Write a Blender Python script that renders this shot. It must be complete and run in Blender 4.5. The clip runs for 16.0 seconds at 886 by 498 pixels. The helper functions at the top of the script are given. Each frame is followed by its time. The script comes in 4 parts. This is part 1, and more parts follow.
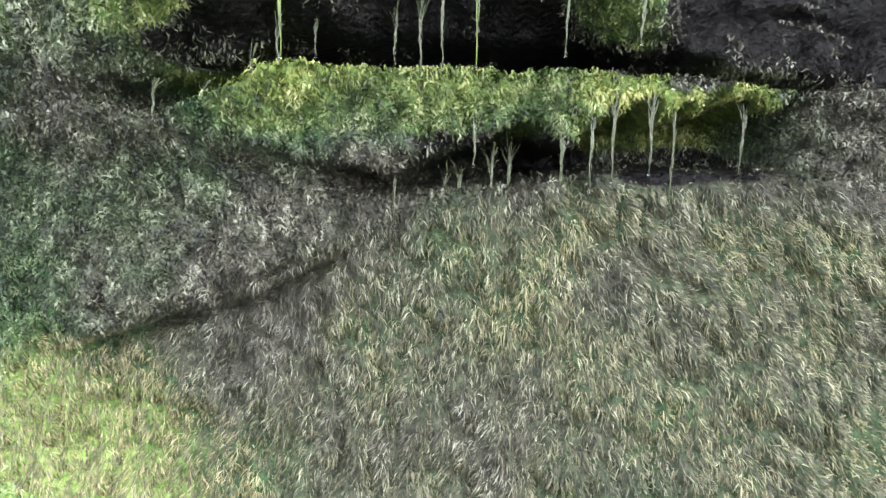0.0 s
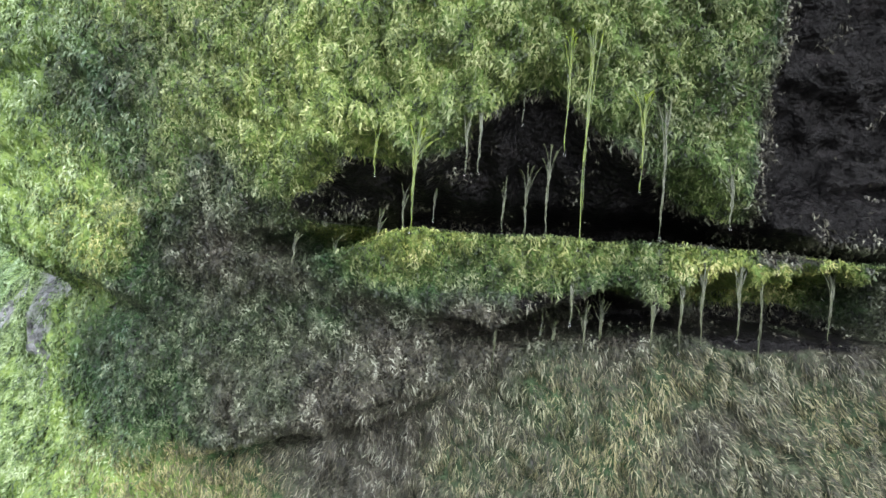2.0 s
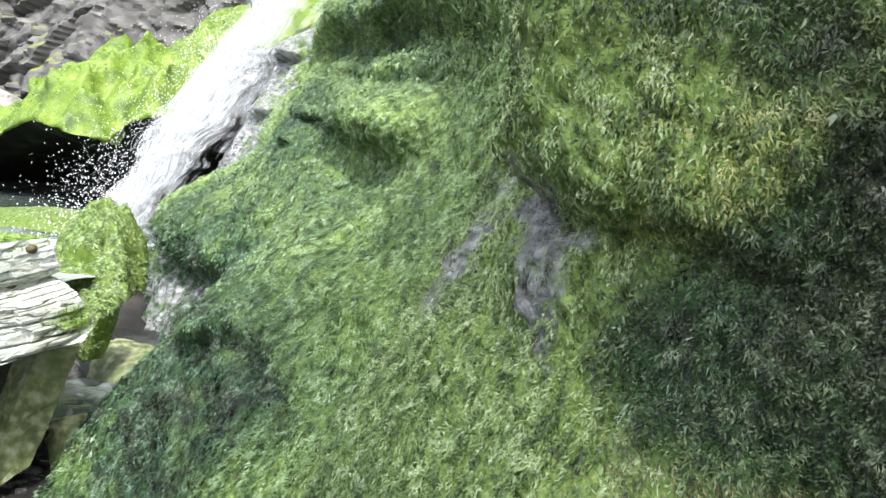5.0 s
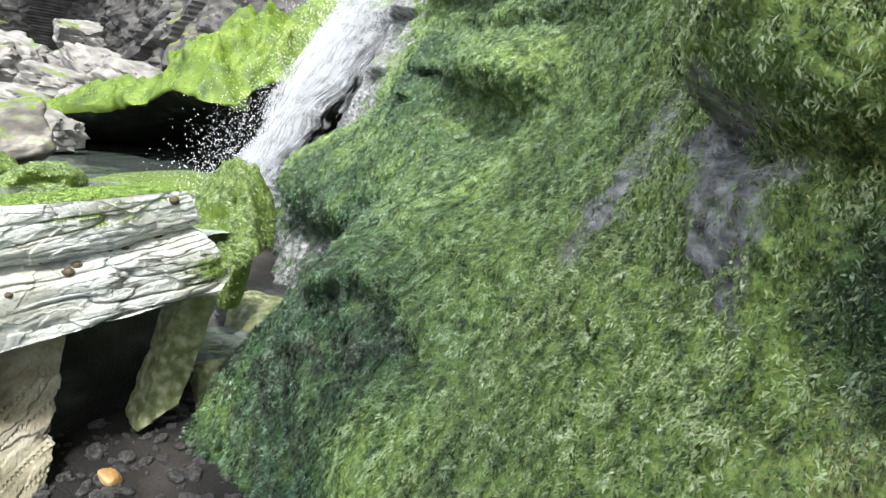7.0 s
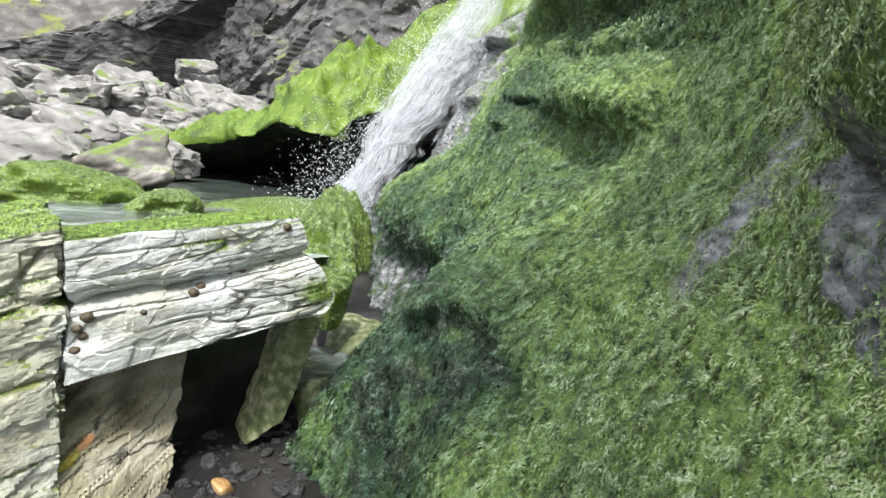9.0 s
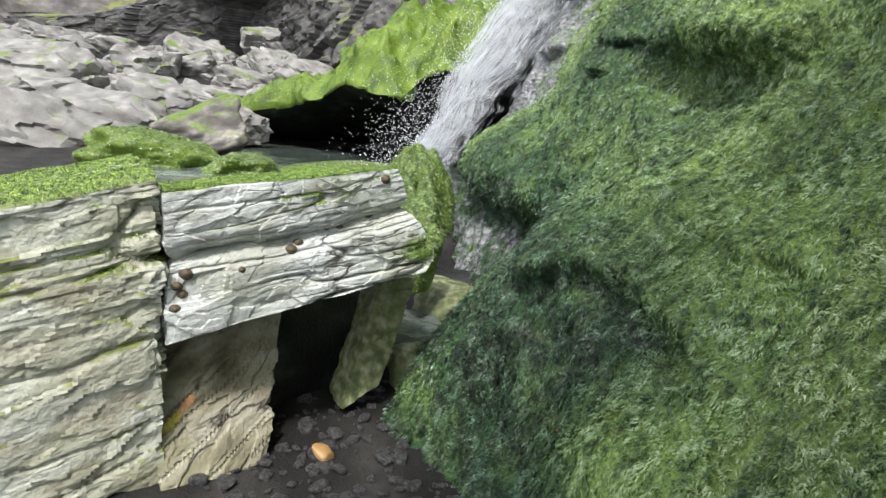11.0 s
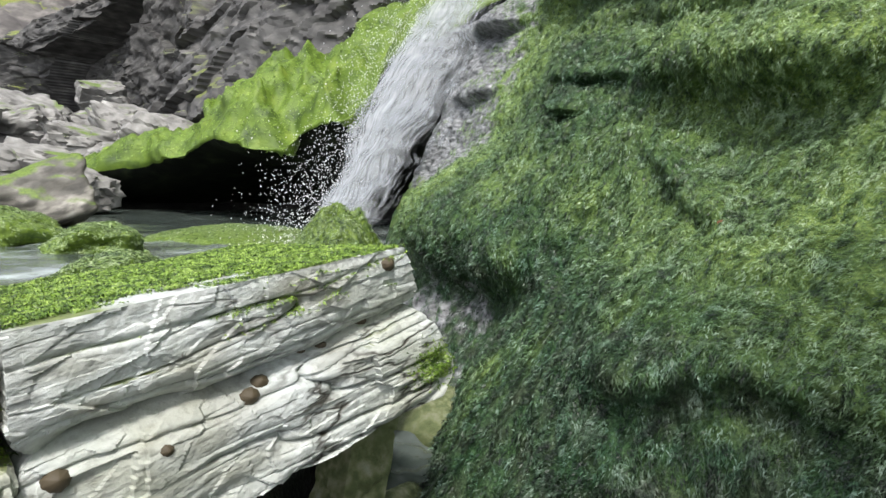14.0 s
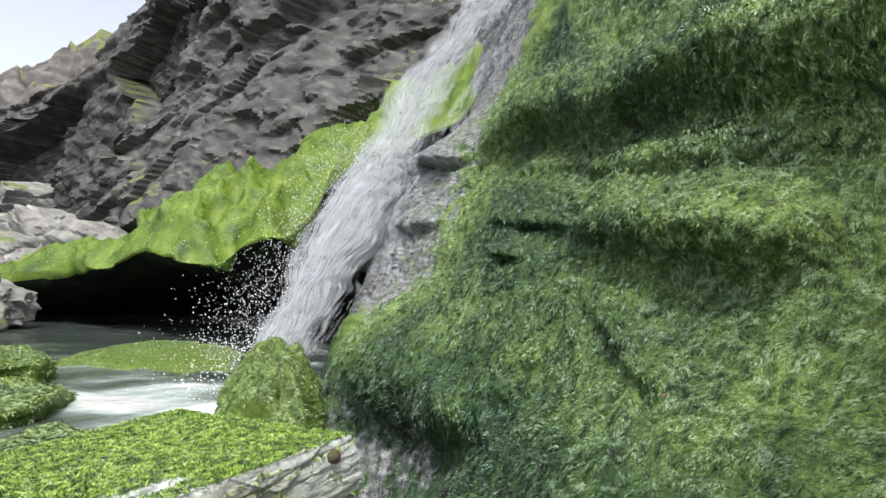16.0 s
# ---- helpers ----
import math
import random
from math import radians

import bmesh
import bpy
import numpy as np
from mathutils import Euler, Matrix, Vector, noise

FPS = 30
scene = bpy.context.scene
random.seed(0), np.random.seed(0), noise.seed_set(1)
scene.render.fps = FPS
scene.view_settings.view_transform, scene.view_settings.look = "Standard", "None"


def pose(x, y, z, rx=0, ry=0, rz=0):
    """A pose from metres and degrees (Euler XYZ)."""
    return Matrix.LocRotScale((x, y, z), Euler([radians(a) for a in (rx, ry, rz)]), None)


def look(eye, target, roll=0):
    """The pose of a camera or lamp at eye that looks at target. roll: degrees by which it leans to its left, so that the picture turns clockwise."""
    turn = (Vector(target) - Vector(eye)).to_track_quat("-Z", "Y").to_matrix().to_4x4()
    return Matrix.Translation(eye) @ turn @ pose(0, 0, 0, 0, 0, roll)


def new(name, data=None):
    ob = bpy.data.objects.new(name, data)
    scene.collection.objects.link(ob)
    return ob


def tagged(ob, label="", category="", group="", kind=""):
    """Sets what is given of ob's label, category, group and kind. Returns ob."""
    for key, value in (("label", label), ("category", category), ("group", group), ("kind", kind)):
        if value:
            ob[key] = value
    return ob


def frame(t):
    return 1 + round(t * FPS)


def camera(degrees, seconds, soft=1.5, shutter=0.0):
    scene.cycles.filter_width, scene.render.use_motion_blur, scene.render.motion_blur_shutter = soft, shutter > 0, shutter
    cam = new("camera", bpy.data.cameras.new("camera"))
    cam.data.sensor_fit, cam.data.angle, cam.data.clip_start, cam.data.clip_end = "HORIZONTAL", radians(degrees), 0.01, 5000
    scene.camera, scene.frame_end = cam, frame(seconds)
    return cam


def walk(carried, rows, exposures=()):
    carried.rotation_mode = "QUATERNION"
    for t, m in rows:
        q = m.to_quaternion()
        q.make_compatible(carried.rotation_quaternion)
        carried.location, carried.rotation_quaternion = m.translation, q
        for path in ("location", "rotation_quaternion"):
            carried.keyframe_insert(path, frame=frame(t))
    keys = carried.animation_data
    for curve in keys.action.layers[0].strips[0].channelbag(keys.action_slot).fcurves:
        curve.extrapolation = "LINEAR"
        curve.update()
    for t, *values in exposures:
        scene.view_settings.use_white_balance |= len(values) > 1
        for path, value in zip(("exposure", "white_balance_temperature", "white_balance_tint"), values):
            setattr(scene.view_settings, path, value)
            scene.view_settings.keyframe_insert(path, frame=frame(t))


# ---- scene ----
cam = camera(73.8, 16.0)
METRES, EYE, TILT, LEAN, TURN = 3.0, 1.6, -8.0, -1.5, 0.0
EXPOSURES = [(0.0, 2.2), (1.5, 1.82), (3.0, 1.65), (5.0, 1.05), (9.0, 0.52), (12.5, 0.05), (14.5, 0.05), (16.0, 0.05)]
ROWS = [
    (0.0, 0.0, 0.0, 0.0, 0.0, 0.0, -0.0),
    (0.5, -0.0028, -0.0143, 0.0107, 0.76, 2.75, -0.47),
    (1.0, -0.0137, -0.0311, 0.0253, 2.07, 5.58, -1.27),
    (1.5, -0.0145, -0.0404, 0.0282, 3.81, 7.55, -2.35),
    (2.0, -0.0163, -0.0361, 0.0295, 6.38, 8.57, -3.7),
    (2.5, -0.0184, -0.0298, 0.0257, 9.68, 8.67, -5.06),
    (3.0, -0.0347, -0.0156, 0.0185, 14.11, 8.24, -6.4),
    (3.5, -0.1022, 0.0087, 0.03, 18.68, 7.53, -7.47),
    (4.0, -0.1756, 0.0234, 0.0356, 23.83, 6.52, -8.68),
    (4.5, -0.2095, 0.0315, 0.0264, 28.69, 4.97, -9.72),
    (5.0, -0.2425, 0.047, 0.0105, 33.8, 2.58, -10.69),
    (7.5, -0.2919, 0.0692, -0.0108, 45.84, -3.1, -10.84),
    (8.0, -0.2929, 0.0623, -0.0109, 47.62, -2.32, -10.95),
    (8.5, -0.2973, 0.0565, -0.0104, 49.93, -1.94, -11.26),
    (9.0, -0.2994, 0.0483, -0.01, 52.97, -2.18, -11.7),
    (9.5, -0.296, 0.0393, -0.0137, 55.79, -3.03, -11.97),
    (10.0, -0.3096, 0.0334, -0.0185, 58.3, -4.48, -12.14),
    (12.5, -0.6201, 0.0437, -0.0949, 56.57, -8.57, -10.0),
    (13.0, -0.6744, 0.0712, -0.0912, 53.37, -6.66, -9.2),
    (13.5, -0.7183, 0.0729, -0.0747, 49.57, -3.53, -8.46),
    (14.0, -0.768, 0.0621, -0.0474, 45.43, 0.67, -7.64),
    (14.5, -0.7851, 0.0612, -0.0206, 42.51, 4.31, -7.05),
    (15.0, -0.7939, 0.0569, -0.0013, 40.65, 7.49, -6.91),
    (15.5, -0.7925, 0.0531, 0.0123, 39.8, 9.7, -7.19),
    (16.0, -0.7855, 0.0447, 0.0276, 39.28, 11.61, -7.72),
]
walk(cam, [(t, pose(0, 0, EYE, TILT, LEAN, TURN) @ pose(METRES * x, METRES * y, METRES * z, 90 + pitch, roll, yaw)) for t, x, y, z, yaw, pitch, roll in ROWS],
     exposures=EXPOSURES)

# ---- world, sun ----
SUN_UP, SUN_ROUND = 60.0, 140.0   # degrees above the horizon, and clockwise from +y
world = bpy.data.worlds.new("sky")
scene.world = world
world.use_nodes = True
wn = world.node_tree.nodes
sky = wn.new("ShaderNodeTexSky")
sky.sky_type, sky.sun_disc = "NISHITA", False
sky.sun_elevation, sky.sun_rotation = radians(SUN_UP), radians(SUN_ROUND)
sky.air_density, sky.dust_density, sky.ozone_density = 1.0, 3.0, 1.0
veil = wn.new("ShaderNodeHueSaturation")
veil.inputs["Saturation"].default_value = 0.35
world.node_tree.links.new(sky.outputs[0], veil.inputs["Color"])
world.node_tree.links.new(veil.outputs[0], wn["Background"].inputs["Color"])
wn["Background"].inputs["Strength"].default_value = 0.28
sun_data = bpy.data.lights.new("sun", "SUN")
sun_data.energy, sun_data.angle, sun_data.color = 3.0, radians(7), (1.0, 0.96, 0.9)
sun = new("sun", sun_data)
a, b = radians(SUN_UP), radians(SUN_ROUND)
sun.matrix_world = look((30 * math.sin(b) * math.cos(a), 30 * math.cos(b) * math.cos(a), 30 * math.sin(a)), (0, 0, 0))


# ---- numeric helpers ----
def smooth(a, b, v):
    """0 below a, 1 above b, with soft ends."""
    t = np.clip((v - a) / (b - a), 0, 1)
    return t * t * (3 - 2 * t)


def lattice(ix, iy, iz, seed):
    """A repeatable random value for whole-numbered places."""
    h = (ix.astype(np.int64) * 374761393 + iy.astype(np.int64) * 668265263 + iz.astype(np.int64) * 2147483647 + seed * 1274126177) & 0xFFFFFFFF
    h = ((h ^ (h >> 13)) * 1274126177) & 0xFFFFFFFF
    h = ((h ^ (h >> 16)) * 2246822519) & 0xFFFFFFFF
    return ((h ^ (h >> 15)) & 0xFFFF) / 32767.5 - 1


def vnoise(x, y, z, seed=0):
    """Smooth noise between -1 and 1 for arrays of places."""
    ix, iy, iz = np.floor(x), np.floor(y), np.floor(z)
    fx, fy, fz = x - ix, y - iy, z - iz
    fx, fy, fz = (f * f * f * (f * (f * 6 - 15) + 10) for f in (fx, fy, fz))
    total = 0
    for dx in (0, 1):
        for dy in (0, 1):
            for dz in (0, 1):
                weight = (fx if dx else 1 - fx) * (fy if dy else 1 - fy) * (fz if dz else 1 - fz)
                total = total + weight * lattice(ix + dx, iy + dy, iz + dz, seed)
    return total


def fbm(x, y, z, octaves=4, seed=0, gain=0.5):
    total, size = 0, 1.0
    for k in range(octaves):
        total = total + size * vnoise(x * 2 ** k, y * 2 ** k, z * 2 ** k, seed + k)
        size *= gain
    return total


def ridged(x, y, z, octaves=4, seed=0):
    total, size = 0, 1.0
    for k in range(octaves):
        total = total + size * (1 - 2 * np.abs(vnoise(x * 2 ** k, y * 2 ** k, z * 2 ** k, seed + k)))
        size *= 0.5
    return total


def shards(x, y, z, seed=0):
    """Fractured planes: every cell of a jittered lattice has a flat of its own tilt and height."""
    ix, iy, iz = np.floor(x), np.floor(y), np.floor(z)
    best, value = np.full(np.shape(x), 9.0), np.zeros(np.shape(x))
    for dx in (-1, 0, 1):
        for dy in (-1, 0, 1):
            for dz in (-1, 0, 1):
                cx, cy, cz = ix + dx, iy + dy, iz + dz
                rx, ry, rz = (x - cx - 0.5 - 0.45 * lattice(cx, cy, cz, seed), y - cy - 0.5 - 0.45 * lattice(cx, cy, cz, seed + 1),
                              z - cz - 0.5 - 0.45 * lattice(cx, cy, cz, seed + 2))
                d = rx * rx + ry * ry + rz * rz
                h = (0.5 * lattice(cx, cy, cz, seed + 3) + 0.8 * rx * lattice(cx, cy, cz, seed + 4) + 0.8 * ry * lattice(cx, cy, cz, seed + 5)
                     + 0.8 * rz * lattice(cx, cy, cz, seed + 6))
                near = d < best
                best, value = np.where(near, d, best), np.where(near, h, value)
    return value


def curve1(xs, ys, v):
    """A smooth curve through a few knots (xs rising)."""
    xs, ys = np.asarray(xs, float), np.asarray(ys, float)
    slope = np.gradient(ys, xs, axis=0)
    v = np.clip(v, xs[0], xs[-1])
    k = np.clip(np.searchsorted(xs, v) - 1, 0, len(xs) - 2)
    w = xs[k + 1] - xs[k]
    t = (v - xs[k]) / w
    return ((2 * t ** 3 - 3 * t ** 2 + 1) * ys[k] + (t ** 3 - 2 * t ** 2 + t) * w * slope[k]
            + (3 * t ** 2 - 2 * t ** 3) * ys[k + 1] + (t ** 3 - t ** 2) * w * slope[k + 1])


def mesh_of(name, verts, faces, material=None, shade=True, **attributes):
    """A mesh from arrays: faces all with the same number of corners."""
    verts, faces = np.asarray(verts, np.float32), np.asarray(faces, np.int32)
    me = bpy.data.meshes.new(name)
    n, corners = faces.shape
    me.vertices.add(len(verts))
    me.vertices.foreach_set("co", verts.ravel())
    me.loops.add(n * corners)
    me.loops.foreach_set("vertex_index", faces.ravel())
    me.polygons.add(n)
    me.polygons.foreach_set("loop_start", np.arange(0, n * corners, corners, dtype=np.int32))
    me.polygons.foreach_set("use_smooth", np.full(n, shade))
    for key, values in attributes.items():
        me.attributes.new(key, "FLOAT", "POINT").data.foreach_set("value", np.asarray(values, np.float32).ravel())
    me.update(calc_edges=True)
    if material:
        me.materials.append(material)
    return me


def grid_faces(nu, nv):
    k = np.arange(nu * nv).reshape(nu, nv)
    return np.stack([k[:-1, :-1], k[1:, :-1], k[1:, 1:], k[:-1, 1:]], -1).reshape(-1, 4)


# ---- materials ----
def material(name, rough=0.6, spec=0.5):
    m = bpy.data.materials.new(name)
    m.use_nodes = True
    p = m.node_tree.nodes["Principled BSDF"]
    p.inputs["Roughness"].default_value, p.inputs["Specular IOR Level"].default_value = rough, spec
    return m, m.node_tree.nodes, m.node_tree.links, p


def noise_node(n, l, scale, detail=4, stretch=None, source=None):
    t = n.new("ShaderNodeTexNoise")
    t.inputs["Scale"].default_value, t.inputs["Detail"].default_value = scale, detail
    if source is None:
        source = n.new("ShaderNodeTexCoord").outputs["Object"]
    if stretch:
        mp = n.new("ShaderNodeMapping")
        mp.vector_type = "TEXTURE"
        mp.inputs["Scale"].default_value = [1 / v for v in stretch[:3]]
        if len(stretch) > 3:
            mp.inputs["Rotation"].default_value = [radians(v) for v in stretch[3:]]
        l.new(source, mp.inputs["Vector"])
        source = mp.outputs["Vector"]
    l.new(source, t.inputs["Vector"])
    return t.outputs["Fac"]


def ramp(n, l, fac, *stops):
    r = n.new("ShaderNodeValToRGB")
    e = r.color_ramp.elements
    while len(e) < len(stops):
        e.new(0.5)
    for k, (at, colour) in enumerate(stops):
        e[k].position, e[k].color = at, (*colour, 1)
    l.new(fac, r.inputs["Fac"])
    return r.outputs["Color"]


def mix(n, l, fac, one, two, kind="MIX"):
    m = n.new("ShaderNodeMix")
    m.data_type, m.blend_type = "RGBA", kind
    for value, socket in ((fac, m.inputs[0]), (one, m.inputs[6]), (two, m.inputs[7])):
        if isinstance(value, (int, float)):
            socket.default_value = value
        elif isinstance(value, tuple):
            socket.default_value = (*value, 1)
        else:
            l.new(value, socket)
    return m.outputs[2]


def bump(n, l, p, height, strength=0.5, distance=0.02):
    b = n.new("ShaderNodeBump")
    b.inputs["Strength"].default_value, b.inputs["Distance"].default_value = strength, distance
    l.new(height, b.inputs["Height"])
    l.new(b.outputs["Normal"], p.inputs["Normal"])


def attr(n, key):
    a = n.new("ShaderNodeAttribute")
    a.attribute_name = key
    return a.outputs["Fac"]


def algae_material(name, per_island, fresh_only=False, warm=1.0, straw=0.0, drifts=0.55, clump=34):
    """Green algae that grades by the attribute 'tone', which also holds painted shade, from fresh yellow-green to
    brown-black growth.
    """
    m, n, l, p = material(name, 0.42, 0.45)
    fine = noise_node(n, l, 9, 5)
    wide = noise_node(n, l, 1.7, 3)
    if per_island:
        pick = mix(n, l, drifts, n.new("ShaderNodeNewGeometry").outputs["Random Per Island"],
                   ramp(n, l, noise_node(n, l, clump, 4, (1, 1, 0.6, 0, 25, 0)), (0.38, (0, 0, 0)), (0.62, (1, 1, 1))))
    else:
        pick = noise_node(n, l, 60, 3)
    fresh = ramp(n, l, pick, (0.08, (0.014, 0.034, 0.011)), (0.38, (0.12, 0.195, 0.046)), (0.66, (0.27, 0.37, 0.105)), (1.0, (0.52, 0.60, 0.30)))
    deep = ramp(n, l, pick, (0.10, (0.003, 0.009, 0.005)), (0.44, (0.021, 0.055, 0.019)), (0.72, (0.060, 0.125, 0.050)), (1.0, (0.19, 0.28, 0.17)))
    if warm != 1.0:
        fresh, deep = (mix(n, l, 1.0, k, (warm, 1.0, 1.3 if warm < 1 else 1.0), "MULTIPLY") for k in (fresh, deep))
    if fresh_only:
        fresh = mix(n, l, 1.0, fresh, (0.66, 0.98, 0.50), "MULTIPLY")
    brown = ramp(n, l, pick, (0.0, (0.006, 0.0068, 0.0048)), (0.45, (0.042, 0.040, 0.030)), (0.75, (0.125, 0.122, 0.092)), (1.0, (0.34, 0.36, 0.29)))
    blend = n.new("ShaderNodeMath")
    blend.operation = "MULTIPLY_ADD"
    l.new(wide, blend.inputs[0])
    blend.inputs[1].default_value, blend.inputs[2].default_value = 2.6, -1.3
    aged = n.new("ShaderNodeMath")
    l.new(blend.outputs[0], aged.inputs[0])
    l.new(attr(n, "tone"), aged.inputs[1])
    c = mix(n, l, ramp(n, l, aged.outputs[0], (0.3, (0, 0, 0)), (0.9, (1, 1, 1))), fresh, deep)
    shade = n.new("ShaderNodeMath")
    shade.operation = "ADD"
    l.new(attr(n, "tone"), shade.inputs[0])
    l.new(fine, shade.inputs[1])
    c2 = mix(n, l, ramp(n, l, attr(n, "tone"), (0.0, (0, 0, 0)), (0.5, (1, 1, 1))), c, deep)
    if straw > 0:   # bleached, half-dry growth in broad drifts
        dry = ramp(n, l, pick, (0.0, (0.030, 0.028, 0.014)), (0.4, (0.12, 0.115, 0.068)), (0.7, (0.27, 0.255, 0.11)), (1.0, (0.46, 0.44, 0.25)))
        c2 = mix(n, l, ramp(n, l, noise_node(n, l, 5, 6), (0.28, (0, 0, 0)), (0.52, (straw, straw, straw))), c2, dry)
    over = n.new("ShaderNodeMath")
    over.operation = "SUBTRACT"
    l.new(shade.outputs[0], over.inputs[0])
    over.inputs[1].default_value = 0.5
    c3 = mix(n, l, ramp(n, l, over.outputs[0], (0.35, (0, 0, 0)), (1.0, (1, 1, 1))), c2, brown)
    l.new(fresh if fresh_only else c3, p.inputs["Base Color"])
    if not per_island:
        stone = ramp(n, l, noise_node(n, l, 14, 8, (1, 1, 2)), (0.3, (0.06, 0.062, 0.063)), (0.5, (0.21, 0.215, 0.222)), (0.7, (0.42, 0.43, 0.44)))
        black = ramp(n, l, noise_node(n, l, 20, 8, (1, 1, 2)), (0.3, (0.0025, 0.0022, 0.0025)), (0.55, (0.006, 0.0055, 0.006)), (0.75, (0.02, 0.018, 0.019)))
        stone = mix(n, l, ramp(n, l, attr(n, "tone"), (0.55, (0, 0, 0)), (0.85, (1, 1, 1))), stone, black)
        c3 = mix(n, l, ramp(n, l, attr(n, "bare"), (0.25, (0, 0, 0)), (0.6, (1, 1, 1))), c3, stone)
        l.new(c3, p.inputs["Base Color"])
        p.inputs["Roughness"].default_value, p.inputs["Specular IOR Level"].default_value = 0.45, 0.18
        bump(n, l, p, noise_node(n, l, 90, 6), 0.9, 0.015)
    return m


def rock_material(name, colours, rough=0.65, grain=30, band=(1, 1, 1), green=0.0, spec=0.4, relief=0.7, cracks=0.0, moss=(0.16, 0.24, 0.03), growth=3.0):
    """Slate: layered streaks, blotches, fine grain; 'moss' growth on its upward faces where green > 0."""
    m, n, l, p = material(name, rough, spec)
    streak = noise_node(n, l, 3.0, 8, band)
    blotch = noise_node(n, l, 2.2, 5)
    c = ramp(n, l, streak, (0.3, colours[0]), (0.47, colours[1]), (0.56, colours[2]), (0.72, colours[3]))
    c = mix(n, l, ramp(n, l, blotch, (0.42, (0, 0, 0)), (0.68, (0.7, 0.7, 0.7))), c, colours[1])
    if green > 0:
        up = n.new("ShaderNodeSeparateXYZ")
        l.new(n.new("ShaderNodeNewGeometry").outputs["Normal"], up.inputs[0])
        lift = n.new("ShaderNodeMath")
        lift.operation = "MULTIPLY_ADD"
        l.new(up.outputs["Z"], lift.inputs[0])
        lift.inputs[1].default_value, lift.inputs[2].default_value = 0.8, green - 1.2
        add = n.new("ShaderNodeMath")
        add.operation = "MULTIPLY_ADD"
        l.new(noise_node(n, l, growth, 6), add.inputs[0])
        add.inputs[1].default_value = 1.6
        l.new(lift.outputs[0], add.inputs[2])
        c = mix(n, l, ramp(n, l, add.outputs[0], (0.5, (0, 0, 0)), (0.64, (0.92, 0.92, 0.92))), c,
                ramp(n, l, noise_node(n, l, 25, 4), (0.3, (0.07, 0.12, 0.015)), (0.7, moss)))
    height = mix(n, l, 0.5, noise_node(n, l, grain, 8, band), noise_node(n, l, grain * 2.5, 5))
    if cracks > 0:
        line = ramp(n, l, noise_node(n, l, 2.6, 5, (band[0], band[1], band[2] * 1.3, *band[3:])), (0.465, (1, 1, 1)), (0.498, (0, 0, 0)), (0.502, (0, 0, 0)), (0.525, (1, 1, 1)))
        where = ramp(n, l, noise_node(n, l, 1.9, 3), (0.45, (1, 1, 1)), (0.6, (0, 0, 0)))
        line = mix(n, l, 1.0, line, where, "SCREEN")
        c = mix(n, l, ramp(n, l, noise_node(n, l, 1.3, 6), (0.52, (0, 0, 0)), (0.70, (0.42, 0.42, 0.42))), c, (0.28, 0.29, 0.12))
        c = mix(n, l, ramp(n, l, noise_node(n, l, 2.1, 6, band), (0.62, (0, 0, 0)), (0.72, (0.5, 0.5, 0.5))), c, (0.20, 0.14, 0.07))
        c = mix(n, l, ramp(n, l, noise_node(n, l, 45, 6), (0.33, (0.3, 0.3, 0.3)), (0.47, (0, 0, 0))), c, (0.12, 0.115, 0.10))
        c = mix(n, l, line, (0.045, 0.04, 0.03), c)
        height = mix(n, l, cracks, height, mix(n, l, 1.0, height, line, "MULTIPLY"))
    l.new(c, p.inputs["Base Color"])
    bump(n, l, p, height, relief, 0.02)
    return m


ALGAE_BED = algae_material("algae bed", False)
ALGAE = algae_material("algae fronds", True, False, 0.92, 0.0, 0.62, 22)
ALGAE_WARM = algae_material("olive algae fronds", True, False, 1.22)
ALGAE_OLIVE = algae_material("green algae tufts", True, False, 1.08, 0.22)
ALGAE_MOUND = algae_material("straw-coloured algae fronds", True, False, 1.4, 0.95, 0.25)
ALGAE_NEAR = algae_material("soft green algae fronds", True, False, 0.98, 0.06, 0.6, 28)
ALGAE_FRESH = algae_material("fresh algae fronds", True, True, 1.3)
PALE = rock_material("pale slate", ((0.24, 0.235, 0.19), (0.52, 0.545, 0.525), (0.60, 0.64, 0.635), (0.72, 0.75, 0.75)), 0.55, 16, (1, 1, 3, 11, 0, 0), 0.06, relief=0.8, cracks=0.5, moss=(0.22, 0.27, 0.05))
WEATHERED = rock_material("weathered slate", ((0.20, 0.18, 0.12), (0.42, 0.43, 0.34), (0.53, 0.55, 0.48), (0.66, 0.68, 0.64)), 0.62, 16, (1, 1, 2.5, 11, 0, 0), 0.34, relief=0.9, cracks=0.6, moss=(0.22, 0.25, 0.05))
OCHRE = rock_material("ochre-stained slate", ((0.06, 0.05, 0.025), (0.30, 0.28, 0.20), (0.41, 0.39, 0.31), (0.54, 0.52, 0.46)), 0.45, 12, (1, 1, 2.5, 25, 0, 0), 0.0, relief=0.8, cracks=0.4)
SPECKLED = rock_material("algae-speckled stone", ((0.05, 0.065, 0.025), (0.13, 0.16, 0.065), (0.24, 0.26, 0.14), (0.42, 0.42, 0.34)), 0.6, 40, (6, 6, 6))
DARK = rock_material("dark cliff", ((0.028, 0.026, 0.025), (0.066, 0.065, 0.064), (0.098, 0.096, 0.093), (0.17, 0.166, 0.158)), 0.7, 2.5, (0.5, 0.5, 1.4, 0, 25, 0), 0.19, moss=(0.22, 0.23, 0.06), growth=0.35)
BOULDER = rock_material("grey boulder", ((0.10, 0.097, 0.09), (0.20, 0.195, 0.185), (0.27, 0.265, 0.25), (0.42, 0.415, 0.40)), 0.65, 9, (1, 1, 1.6, 15, 10, 0), 0.12, relief=1.0, growth=1.2)
